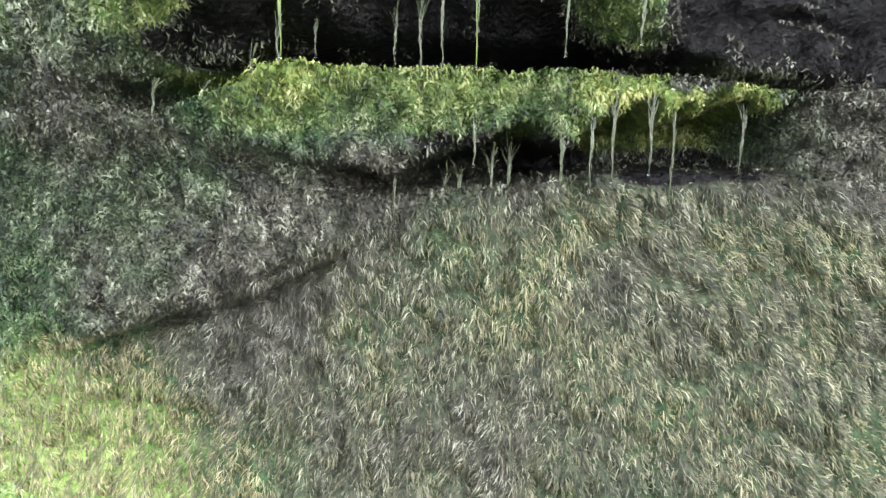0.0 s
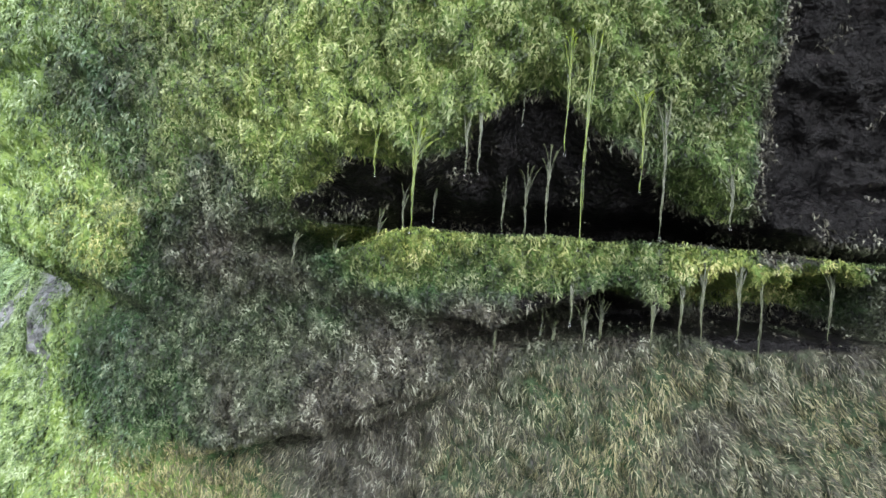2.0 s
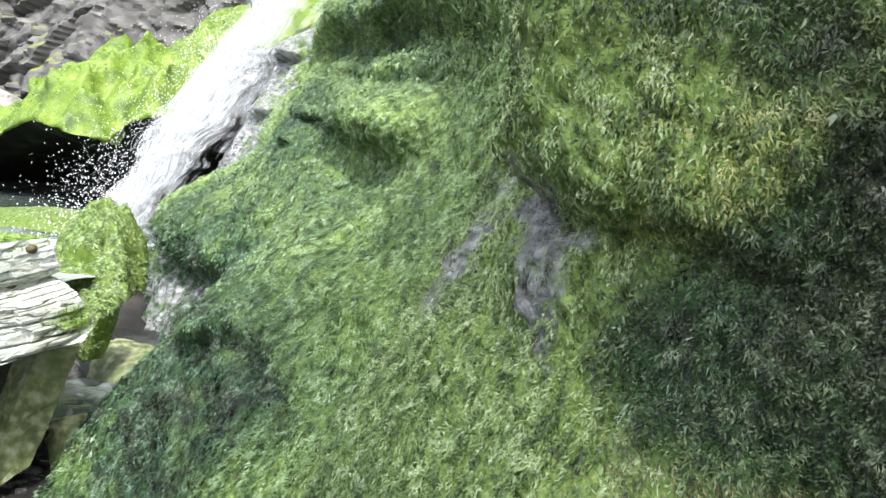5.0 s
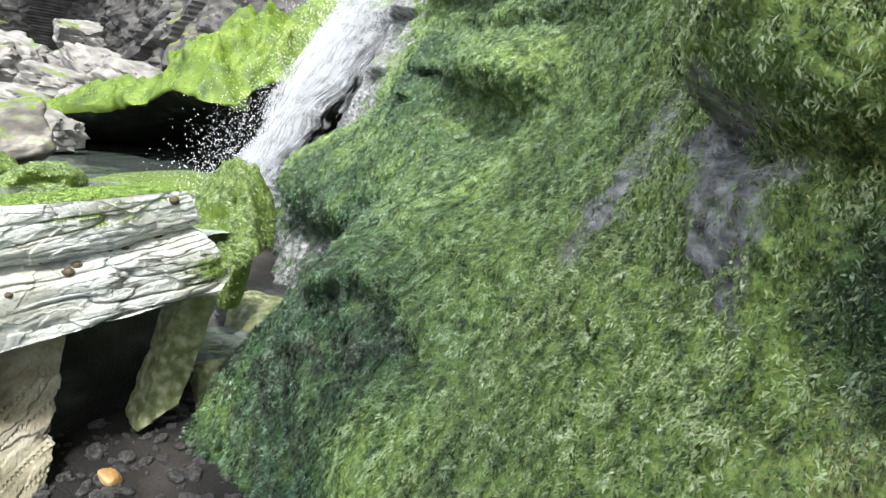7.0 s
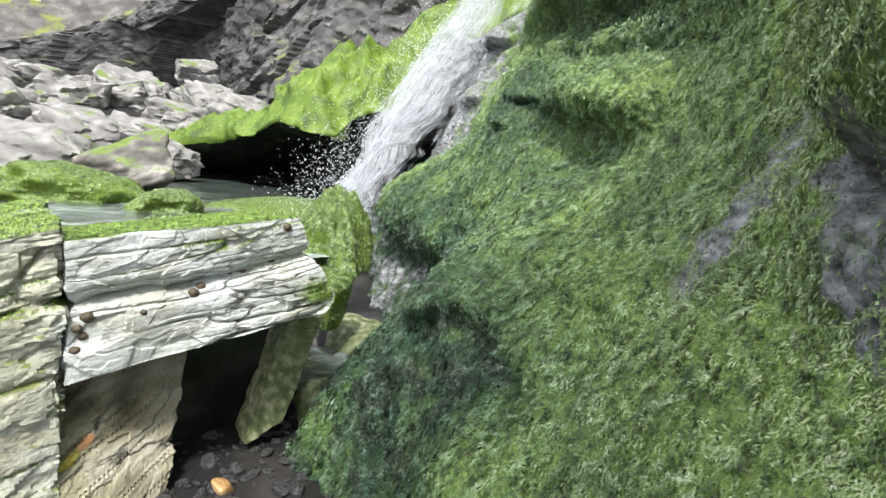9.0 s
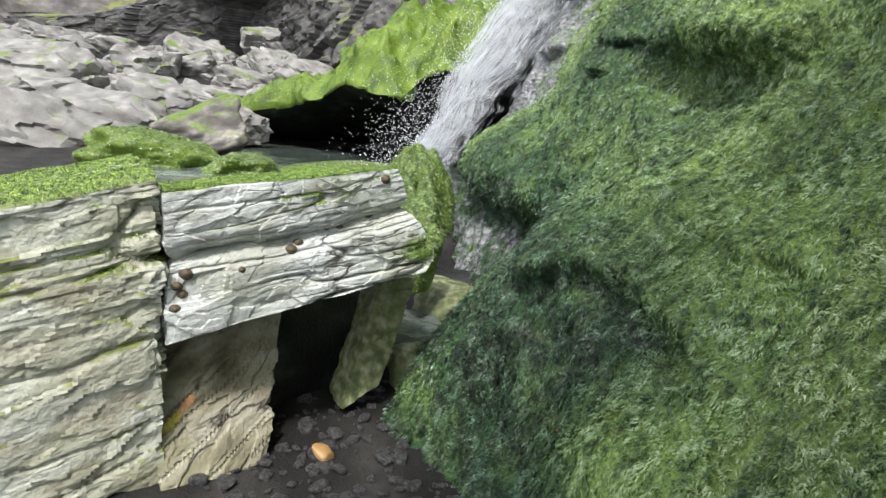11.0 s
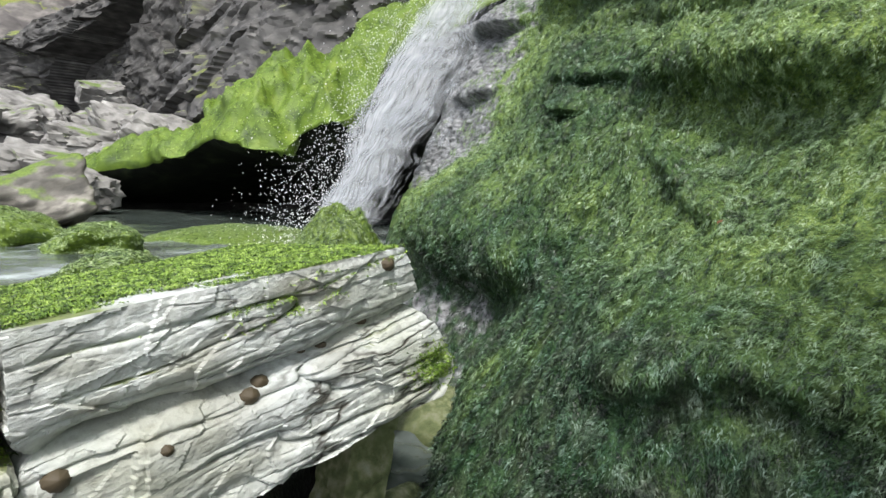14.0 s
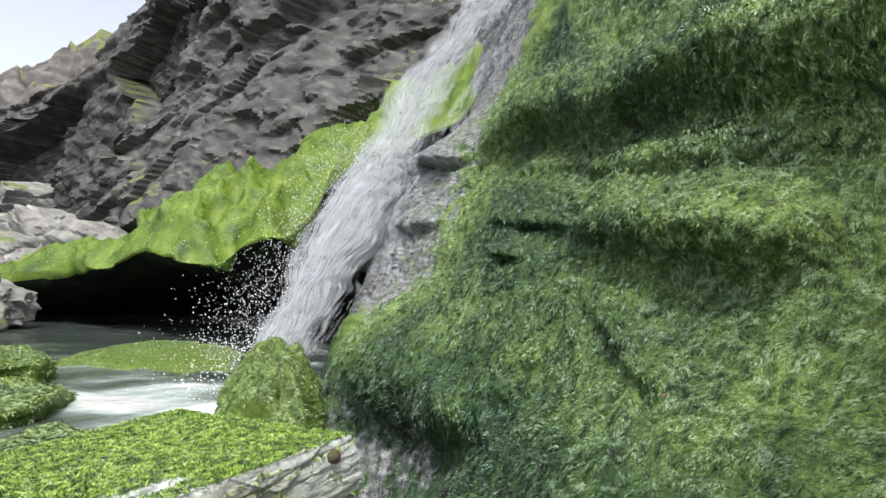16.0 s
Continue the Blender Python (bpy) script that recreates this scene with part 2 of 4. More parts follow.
MOSSY = rock_material("half-mossed boulder", ((0.03, 0.028, 0.024), (0.105, 0.099, 0.088), (0.23, 0.215, 0.19), (0.46, 0.44, 0.40)), 0.6, 5, (1, 1, 3, 15, 10, 0), 0.42, growth=1.2)
GREENROCK = rock_material("green rock", ((0.02, 0.045, 0.012), (0.055, 0.11, 0.016), (0.10, 0.17, 0.02), (0.20, 0.27, 0.04)), 0.5, 14, (1, 1, 1), 1.6)
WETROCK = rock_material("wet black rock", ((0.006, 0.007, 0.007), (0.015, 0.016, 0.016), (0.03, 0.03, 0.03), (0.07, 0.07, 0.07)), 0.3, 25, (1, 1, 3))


# ---- the mossy rock face: y as a function of x and height ----
HEIGHTS = (-0.4, 0.4, 0.9, 1.2, 1.5, 1.8, 2.2, 2.8, 4.0, 7.0)
STATIONS = {
    # overhang added out of view at 4 m and above, to shade the hollow
    3.0: (0.2, 0.35, 0.5, 0.6, 0.7, 0.75, 0.8, 0.7, -0.8, -3.2),
    0.9: (0.45, 0.6, 0.72, 0.82, 0.92, 0.98, 1.0, 0.92, -0.7, -3.2),
    0.2: (0.45, 0.58, 0.70, 0.79, 0.90, 0.92, 0.80, 0.76, -0.6, -3.0),
    -0.5: (0.60, 0.78, 0.91, 0.99, 0.96, 0.86, 0.83, 0.90, -0.1, -2.0),
    -1.0: (0.55, 0.82, 1.02, 1.14, 1.14, 1.12, 1.08, 1.2, 1.6, 2.3),
    -1.33: (0.53, 0.85, 1.13, 1.31, 1.38, 1.38, 1.30, 1.45, 1.85, 2.6),
    -1.62: (0.52, 0.90, 1.29, 1.53, 1.69, 1.88, 1.95, 2.1, 2.55, 3.2),
    -2.0: (0.72, 1.10, 1.47, 1.80, 2.05, 2.18, 2.25, 2.4, 2.9, 3.6),
    -2.65: (1.15, 1.42, 1.70, 2.0, 2.35, 2.68, 2.85, 3.0, 3.4, 4.2),
    -3.2: (1.30, 1.60, 1.78, 2.15, 2.65, 2.80, 3.05, 3.35, 3.8, 4.6),
    -3.7: (1.22, 1.80, 2.35, 2.6, 2.75, 2.95, 3.25, 3.6, 4.1, 5.0),
    -4.35: (1.75, 2.40, 2.75, 2.9, 3.02, 3.2, 3.45, 3.85, 4.4, 5.4),
    -5.4: (2.75, 2.78, 2.92, 3.08, 3.38, 3.7, 3.95, 4.25, 4.9, 6.0),
    -6.6: (3.4, 3.5, 3.68, 3.9, 4.2, 4.4, 4.6, 4.85, 5.8, 7.0),
    -7.4: (4.3, 4.3, 4.4, 4.5, 4.65, 4.8, 5.0, 5.25, 6.4, 7.6),
    -8.5: (6.5, 6.5, 6.5, 6.5, 6.5, 6.5, 6.6, 6.8, 7.4, 8.4),
}


def swell(x, z, cx, cz, wide, high, amount, turn=0):
    """A soft swelling (amount < 0: towards the open side) on the rock face."""
    c, s = math.cos(radians(turn)), math.sin(radians(turn))
    u, v = (x - cx) * c + (z - cz) * s, (z - cz) * c - (x - cx) * s
    return amount * np.exp(-(u / wide) ** 2 - (v / high) ** 2)


def face_y(x, z):
    """How far back the rock face lies."""
    keys = sorted(STATIONS)
    rows = np.array([curve1(HEIGHTS, STATIONS[k], np.linspace(HEIGHTS[0], HEIGHTS[-1], 400)) for k in keys])
    fz = np.clip((z - HEIGHTS[0]) / (HEIGHTS[-1] - HEIGHTS[0]) * 399, 0, 398.999)
    iz = fz.astype(int)
    w = fz - iz
    keys = np.array(keys)
    kx = np.clip(np.searchsorted(keys, x) - 1, 0, len(keys) - 2)
    slope = np.gradient(rows, keys, axis=0)
    span = keys[kx + 1] - keys[kx]
    t = np.clip((x - keys[kx]) / span, 0, 1)

    def at(table, k):
        return table[k, iz] * (1 - w) + table[k, iz + 1] * w
    y = ((2 * t ** 3 - 3 * t ** 2 + 1) * at(rows, kx) + (t ** 3 - 2 * t ** 2 + t) * span * at(slope, kx)
         + (3 * t ** 2 - 2 * t ** 3) * at(rows, kx + 1) + (t ** 3 - t ** 2) * span * at(slope, kx + 1))
    far = smooth(-0.9, -2.2, x)
    y = y + far * 0.06 * fbm(x * 1.1, z * 1.6 + x * 0.4, x * 0, 3, 5) + far * 0.022 * fbm(x * 4, z * 6, x * 0, 3, 9)
    y = y + (1 - far) * 0.012 * fbm(x * 7, z * 7, x * 0, 3, 21)
    y = y + clumps(x, z)
    # folds of the far flank: a lit crest over a hanging, shaded front
    y = y + fold(x, z, (-5.9, -4.6, -3.9, -3.3, -2.9, -2.3, -1.7), (3.1, 3.08, 2.97, 3.02, 2.86, 2.66, 2.6), 0.36, 0.34, 0.19)
    y = y + fold(x, z, (-5.2, -4.3, -3.65, -3.1, -2.5, -2.1), (2.62, 2.58, 2.45, 2.42, 2.40, 2.38), 0.10, 0.18, 0.07)
    y = y + fold(x, z, (-4.1, -3.84, -3.4, -3.05, -2.75, -2.5), (2.08, 2.07, 2.03, 2.0, 1.9, 1.86), 0.27, 0.26, 0.15)
    y = y + fold(x, z, (-5.9, -5.5, -5.1, -4.7, -4.2, -3.9), (1.25, 1.15, 1.02, 0.95, 1.02, 1.1), 0.24, 0.38, 0.17)
    y = y + fold(x, z, (-3.35, -3.1, -2.8, -2.55, -2.2, -1.9), (0.84, 0.9, 0.97, 0.96, 0.93, 0.9), 0.13, 0.16, 0.07)
    y = y + fold(x, z, (-3.2, -2.9, -2.57, -2.33, -2.0, -1.7), (1.22, 1.2, 1.18, 1.16, 1.14, 1.05), 0.06, 0.10, 0.04)
    y = y + fold(x, z, (-3.7, -3.55, -3.4, -3.2, -3.0), (1.6, 1.55, 1.45, 1.37, 1.33), 0.09, 0.10, 0.05)
    y = y + fold(x, z, (-5.0, -4.6, -4.2, -3.9), (2.14, 2.12, 2.10, 2.08), 0.06, 0.08, 0.02) + fold(x, z, (-4.8, -4.5, -4.2), (1.92, 1.89, 1.87), 0.06, 0.08, 0.02)
    y = y + swell(x, z, -4.9, 1.35, 0.7, 0.3, -0.10) + swell(x, z, -4.34, 2.05, 0.10, 0.04, 0.10) + swell(x, z, -4.48, 1.84, 0.09, 0.035, 0.08)
    y = y + fold(x, z, (-8.0, -7.3, -6.8, -6.2, -5.6), (3.3, 3.2, 3.12, 3.0, 2.9), 0.28, 0.4, 0.05) + fold(x, z, (-7.2, -6.8, -6.2, -5.6), (2.4, 2.3, 2.3, 2.25), 0.12, 0.2, 0.04)
    # the bare hollow under the near bulge
    y = y + swell(x, z, -1.30, 1.62, 0.10, 0.07, 0.16) + swell(x, z, -1.2, 1.95, 0.16, 0.3, -0.05)
    # the near bulge ends in a rounded edge that stands clear of the flank, with an undercut foot
    d = x + 1.37 + 0.10 * smooth(1.9, 2.6, z) + 0.02 * vnoise(z * 7, z * 0, z * 0, 61)
    rim = smooth(1.60, 1.68, z) * smooth(3.4, 2.6, z)
    y = y + rim * (-0.15 * np.where(d > 0, np.exp(-(d / 0.30) ** 2), np.exp(-(d / 0.035) ** 2)) + 0.10 * np.exp(-((d + 0.07) / 0.05) ** 2))
    y = y + fold(x, z, (-1.46, -1.35, -1.2, -1.05, -0.9, -0.7), (1.69, 1.665, 1.645, 1.63, 1.62, 1.61), 0.08, 0.16, 0.035)
    # seam between the left bulge and the mound
    y = y + fold(x, z, (-0.75, -0.46, -0.26, -0.08), (1.27, 1.345, 1.44, 1.52), 0.05, 0.10, 0.012) * (1 - far)
    y = y + swell(x, z, -0.46, 1.335, 0.05, 0.014, 0.05, 20) + swell(x, z, -0.26, 1.432, 0.035, 0.01, 0.05, 25)
    y = y + alcove(x, z, y)
    return y


def clumps(x, z):
    """Tufts and gaps of the growth, a few centimetres across, drawn out down the slope."""
    size = np.where(x < -3.2, 0.6, 1.0)
    soft = 0.016 * ridged(x * 24 * size, z * 15 * size + x * 8, x * 0, 3, 55) * smooth(0.45, 0.3, np.where(z > 1.75, x, x - 0.6)) / size
    hard = np.zeros_like(soft)
    k = (x > 0.28) & (z > 1.5)
    if k.any():
        hard[k] = (0.026 * shards(x[k] * 6, z[k] * 8, x[k] * 0, 58) + 0.014 * shards(x[k] * 19, z[k] * 24, x[k] * 0, 60) + 0.012 * fbm(x[k] * 34, z[k] * 34, x[k] * 0, 3, 59)) * smooth(0.28, 0.4, x[k]) * smooth(1.5, 1.75, z[k])
    return soft + hard


def fold(x, z, xs, zs, amount, up, down):
    """A ridge along the line zs over xs: it swells gently from above and drops steeply below the line."""
    d = z - curve1(xs, zs, x) - 0.03 * vnoise(x * 4, x * 0, x * 0, 17)
    ends = smooth(xs[0], xs[0] + 0.25 * (xs[-1] - xs[0]), x) * smooth(xs[-1], xs[-1] - 0.25 * (xs[-1] - xs[0]), x)
    shape = np.where(d > 0, np.exp(-(d / up) ** 2), np.exp(-(d / down) ** 2)) - 0.45 * np.exp(-((d + 1.6 * down) / (1.2 * down)) ** 2)
    return -amount * ends * shape


def alcove(x, z, y):
    """The dripping hollow: an overhang, a dark slot, a green ledge, a second slot, over a swelling mound."""
    wob = 0.018 * vnoise(x * 9, x * 0, x * 0, 3) + 0.007 * vnoise(x * 30, x * 0, x * 0, 4)
    lip = curve1((-0.62, -0.45, -0.34, -0.19, -0.14, -0.03, 0.09, 0.22, 0.30, 0.5, 0.7), (1.70, 1.77, 1.845, 1.86, 1.90, 1.98, 1.90, 1.835, 1.80, 1.77, 1.75), x) + wob
    top = curve1((-0.6, -0.35, -0.24, 0.0, 0.36, 0.5, 0.7), (1.68, 1.69, 1.725, 1.735, 1.74, 1.735, 1.73), x) + wob * 0.4
    low = curve1((-0.35, -0.12, 0.0, 0.1, 0.18, 0.26, 0.36, 0.5, 0.6), (1.60, 1.60, 1.605, 1.665, 1.65, 1.69, 1.705, 1.722, 1.727), x) + wob * 0.7
    mound = curve1((-0.35, -0.1, 0.0, 0.2, 0.4, 0.6), (1.56, 1.55, 1.56, 1.585, 1.60, 1.60), x) + wob * 0.3
    for at, wide, drop in ((-0.21, 0.035, 0.045), (-0.33, 0.03, 0.02), (-0.10, 0.03, 0.03), (0.025, 0.03, 0.04), (0.10, 0.025, 0.03), (0.15, 0.03, 0.035), (0.27, 0.03, 0.025)):
        lip = lip - drop * np.exp(-((x - at) / wide) ** 2)
    for at, wide, drop in ((0.185, 0.03, 0.035), (0.06, 0.02, 0.02), (0.235, 0.012, 0.02), (0.27, 0.012, 0.022), (0.34, 0.016, 0.03), (0.385, 0.014, 0.025), (0.52, 0.02, 0.02), (-0.08, 0.03, 0.02), (-0.2, 0.04, 0.015)):
        low = low - drop * np.exp(-((x - at) / wide) ** 2)
    inside = smooth(-0.60, -0.40, x) * smooth(0.72, 0.5, x)
    out = -0.06 * smooth(-0.55, -0.35, x) * smooth(0.40, 0.30, x) * smooth(-0.01, 0.03, z - lip) * smooth(2.9, 2.2, z)
    slot = smooth(-0.004, 0.012, z - top) * smooth(0.004, -0.045, z - lip)
    deep = (0.03 + 0.06 * smooth(0.16, 0.02, z - top) + 0.14 * smooth(0.065, 0.03, z - top)) * slot * inside
    ledge = smooth(0.0, 0.015, z - low) * smooth(0.012, -0.004, z - top) * inside
    gap = smooth(-0.002, 0.012, z - mound) * smooth(0.008, -0.012, z - low) * smooth(-0.22, -0.02, x) * smooth(0.66, 0.5, x)
    dark_wall = 0.10 * smooth(0.30, 0.40, x) * smooth(1.5, 0.6, x) * smooth(1.80, 1.90, z)
    return out + deep - 0.05 * ledge * smooth(-0.4, -0.2, x) * smooth(0.62, 0.4, x) + 0.24 * gap + dark_wall


def knots(*runs):
    return np.concatenate([np.linspace(a, b, n, endpoint=False) for a, b, n in runs] + [[runs[-1][1]]])


gx = knots((-8.5, -5.0, 90), (-5.0, -1.6, 230), (-1.6, -0.7, 100), (-0.7, 1.1, 230), (1.1, 3.0, 40))
gz = knots((-0.4, 0.9, 60), (0.9, 1.45, 48), (1.45, 2.1, 110), (2.1, 3.2, 90), (3.2, 7.0, 80))
GX, GZ = np.meshgrid(gx, gz, indexing="ij")
GY = face_y(GX, GZ)


def bare_of(x, y, z):
    """Wet rock without growth: streaks down the flank, the hollow under the bulge, the chute beside the fall, the slots."""
    b = np.exp(-((x + 1.30 + 0.15 * (z - 1.5)) / 0.105) ** 2) * smooth(1.18, 1.45, z) * smooth(1.72, 1.62, z)
    b = np.maximum(b, 0.7 * np.exp(-((x + 1.72 - 0.35 * (z - 1.5)) / 0.12) ** 2) * smooth(1.15, 1.35, z) * smooth(2.0, 1.8, z))
    b = np.maximum(b, smooth(-5.3, -6.0, x + 0.12 * (z - 2)) * smooth(1.2, 1.6, z) * 0.9)
    b = np.maximum(b, 0.6 * smooth(-4.2, -5.0, x) * smooth(1.0, 0.5, z))
    lip = curve1((-0.62, -0.45, -0.34, -0.19, -0.14, -0.03, 0.09, 0.22, 0.30, 0.5, 0.7), (1.70, 1.77, 1.845, 1.86, 1.90, 1.98, 1.90, 1.835, 1.80, 1.77, 1.75), x)
    b = np.maximum(b, smooth(-0.5, -0.38, x) * smooth(0.62, 0.5, x) * smooth(1.735, 1.75, z) * smooth(0.0, -0.03, z - lip) * 1.1)
    b = np.maximum(b, smooth(-0.12, 0.0, x) * smooth(0.62, 0.5, x) * smooth(1.575, 1.60, z) * smooth(1.66, 1.63, z) * 0.8)
    b = np.maximum(b, 1.1 * smooth(0.30, 0.38, x) * smooth(1.70, 1.80, z))
    return np.clip(b + 0.5 * fbm(x * 13, y * 13, z * 13, 3, 41) * (b > 0.05), 0, 1)


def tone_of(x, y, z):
    """0: fresh green growth, 1: brown-black growth and the dark right-hand wall; shade of hollow, slots and low flank
    is painted in.
    """
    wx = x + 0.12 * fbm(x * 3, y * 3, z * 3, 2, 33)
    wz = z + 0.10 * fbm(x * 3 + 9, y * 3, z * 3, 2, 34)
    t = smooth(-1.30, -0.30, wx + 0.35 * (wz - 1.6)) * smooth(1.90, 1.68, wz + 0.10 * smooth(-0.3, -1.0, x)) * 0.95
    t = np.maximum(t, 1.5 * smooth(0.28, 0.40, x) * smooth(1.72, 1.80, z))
    # dark rock of the hollow, its shade painted into the tone as well
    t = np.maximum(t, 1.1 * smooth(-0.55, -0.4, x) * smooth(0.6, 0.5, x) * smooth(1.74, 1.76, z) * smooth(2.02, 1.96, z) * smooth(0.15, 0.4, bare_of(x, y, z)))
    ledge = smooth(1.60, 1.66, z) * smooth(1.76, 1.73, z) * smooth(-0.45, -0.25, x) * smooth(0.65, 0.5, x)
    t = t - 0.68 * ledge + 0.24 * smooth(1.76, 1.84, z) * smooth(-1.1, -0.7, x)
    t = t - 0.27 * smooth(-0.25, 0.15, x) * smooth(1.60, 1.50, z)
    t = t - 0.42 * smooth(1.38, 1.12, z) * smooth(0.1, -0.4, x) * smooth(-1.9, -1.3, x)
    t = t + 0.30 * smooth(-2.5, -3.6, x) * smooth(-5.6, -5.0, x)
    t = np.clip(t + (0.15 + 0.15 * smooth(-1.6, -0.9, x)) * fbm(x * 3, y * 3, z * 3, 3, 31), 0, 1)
    t = np.maximum(t, smooth(0.2, 0.5, bare_of(x, y, z)) * smooth(-0.75, -0.6, x))   # slots blackened: their shade is painted into the tone
    low = smooth(-0.9, -1.6, x) * smooth(1.3, 0.8, z)          # deeper green growth low on the flank, with the shade there painted in
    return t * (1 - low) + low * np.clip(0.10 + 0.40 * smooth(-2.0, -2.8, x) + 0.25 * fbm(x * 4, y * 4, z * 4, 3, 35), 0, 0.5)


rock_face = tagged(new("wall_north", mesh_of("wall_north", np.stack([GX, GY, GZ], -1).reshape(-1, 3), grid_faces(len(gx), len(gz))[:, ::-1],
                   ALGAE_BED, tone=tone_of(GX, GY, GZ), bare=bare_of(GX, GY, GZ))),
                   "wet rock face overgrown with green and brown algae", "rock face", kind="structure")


def fronds(name, count, xr, zr, length, width, seed, label, keep=None, wild=0.45, mat=None, drift=0.0, loft=1.0):
    """Many small flat fronds that lie down the rock face."""
    rng = np.random.default_rng(seed)
    x, z = rng.uniform(*xr, count), rng.uniform(*zr, count)
    y = face_y(x, z)
    e = 0.006
    nx, nz = -(face_y(x + e, z) - face_y(x - e, z)) / (2 * e), -(face_y(x, z + e) - face_y(x, z - e)) / (2 * e)
    # normal (towards the open side): (-dy/dx, 1, -dy/dz) turned round
    nrm = np.stack([-nx, -np.ones_like(nx), -nz], -1)
    size = np.linalg.norm(nrm, axis=1, keepdims=True)
    # keep the density even over steep and flat parts
    ok = rng.uniform(0, 1, count) < np.clip(size[:, 0] / 2.2, 0.3, 1)
    nrm = nrm / size
    if keep is not None:
        ok &= rng.uniform(0, 1, count) < keep(x, y, z)
    # tufts drawn out down the slope, with thin growth between them
    tuft = smooth(-0.25, 0.45, fbm(x * 26 + z * 10, y * 12, z * 15 - x * 6, 2, 77))
    ok &= rng.uniform(0, 1, count) < np.where(x < -0.9, 0.30 + 0.70 * tuft, 1.0)
    p, nrm, tuft = np.stack([x, y, z], -1)[ok], nrm[ok], tuft[ok][:, None]
    m = len(p)
    down = np.array([0, 0, -1.0]) - nrm * (-nrm[:, 2:3])
    down /= np.linalg.norm(down, axis=1, keepdims=True) + 1e-6
    side = np.cross(nrm, down)
    lean = drift + 0.8 * fbm(p[:, 0] * 2.5, p[:, 1] * 2.5, p[:, 2] * 2.5, 3, seed + 7) + rng.normal(0, wild, m)
    way = down * np.cos(lean)[:, None] + side * np.sin(lean)[:, None]
    across = np.cross(nrm, way) + nrm * rng.normal(0, 0.35, (m, 1))
    ln = length * rng.uniform(0.5, 1.5, (m, 1))
    wd = width * rng.uniform(0.6, 1.5, (m, 1))
    p = p + nrm * (0.012 * smooth(-0.15, 0.5, fbm(p[:, :1] * 8, p[:, 1:2] * 8, p[:, 2:] * 11, 3, 77)) + 0.011 * tuft) * smooth(-0.8, -1.4, p[:, :1])
    root = p - nrm * 0.002
    mid = p + way * ln * 0.5 + nrm * ln * loft * rng.uniform(0.10, 0.5, (m, 1))
    tip = p + way * ln + nrm * ln * loft * rng.uniform(-0.1, 0.3, (m, 1)) + np.array([0, 0, -0.15]) * ln
    verts = np.stack([root, mid - across * wd, tip, mid + across * wd], 1).reshape(-1, 3)
    faces = np.arange(m * 4).reshape(m, 4)
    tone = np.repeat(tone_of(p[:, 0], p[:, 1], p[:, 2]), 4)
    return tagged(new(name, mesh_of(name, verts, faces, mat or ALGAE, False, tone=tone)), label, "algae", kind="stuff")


def open_rock(x, y, z):
    return np.clip(1 - 1.02 * bare_of(x, y, z), 0, 1)


def near_rock(x, y, z):
    return open_rock(x, y, z) * smooth(-1.18, -0.72, x)


def under_seam(x):
    """Height of the seam where the combed mound meets the matted growth above it."""
    return curve1((-0.9, -0.75, -0.46, -0.26, -0.08, 0.1, 0.95), (1.22, 1.27, 1.345, 1.44, 1.52, 1.56, 1.60), x)


fronds("algae_fronds", 250000, (-1.2, 0.95), (1.0, 1.62), 0.017, 0.0007, 11, "combed straw-green algae strands on the mound",
       lambda x, y, z: near_rock(x, y, z) * smooth(0.012, -0.012, z - under_seam(x)), 0.45, ALGAE_MOUND, 0.35, 0.4)
fronds("algae_fronds", 190000, (-1.2, 0.95), (1.2, 1.76), 0.011, 0.0014, 17, "matted brown-green algae round the dripping hollow",
       lambda x, y, z: near_rock(x, y, z) * smooth(-0.012, 0.012, z - under_seam(x)), 0.9, ALGAE_WARM)
fronds("algae_fronds", 190000, (-1.2, 0.95), (1.73, 2.35), 0.012, 0.0014, 16, "short wet green algae fronds over the dripping hollow", near_rock, 0.8, ALGAE_OLIVE)
fronds("algae_fronds", 340000, (-1.9, -0.72), (0.2, 2.6), 0.014, 0.0018, 15, "short wet algae fronds over the near bulge", lambda x, y, z: open_rock(x, y, z) * np.where(z > 1.0, smooth(-0.72, -1.18, x), 1.0), 0.6, ALGAE_NEAR, -0.3, 0.7)
fronds("algae_fronds", 640000, (-3.4, -1.9), (-0.2, 3.0), 0.016, 0.0016, 12, "green algae fronds lying down the rock flank", open_rock, 0.35, None, -0.5, 0.5)
fronds("algae_fronds", 340000, (-6.4, -3.4), (-0.2, 4.2), 0.026, 0.0027, 13, "long green algae fronds on the far flank", open_rock, 0.35, None, -0.3, 0.6)
fronds("algae_fronds", 50000, (-3.4, 0.6), (2.3, 4.2), 0.040, 0.005, 14, "green algae fronds high on the rock face", open_rock)


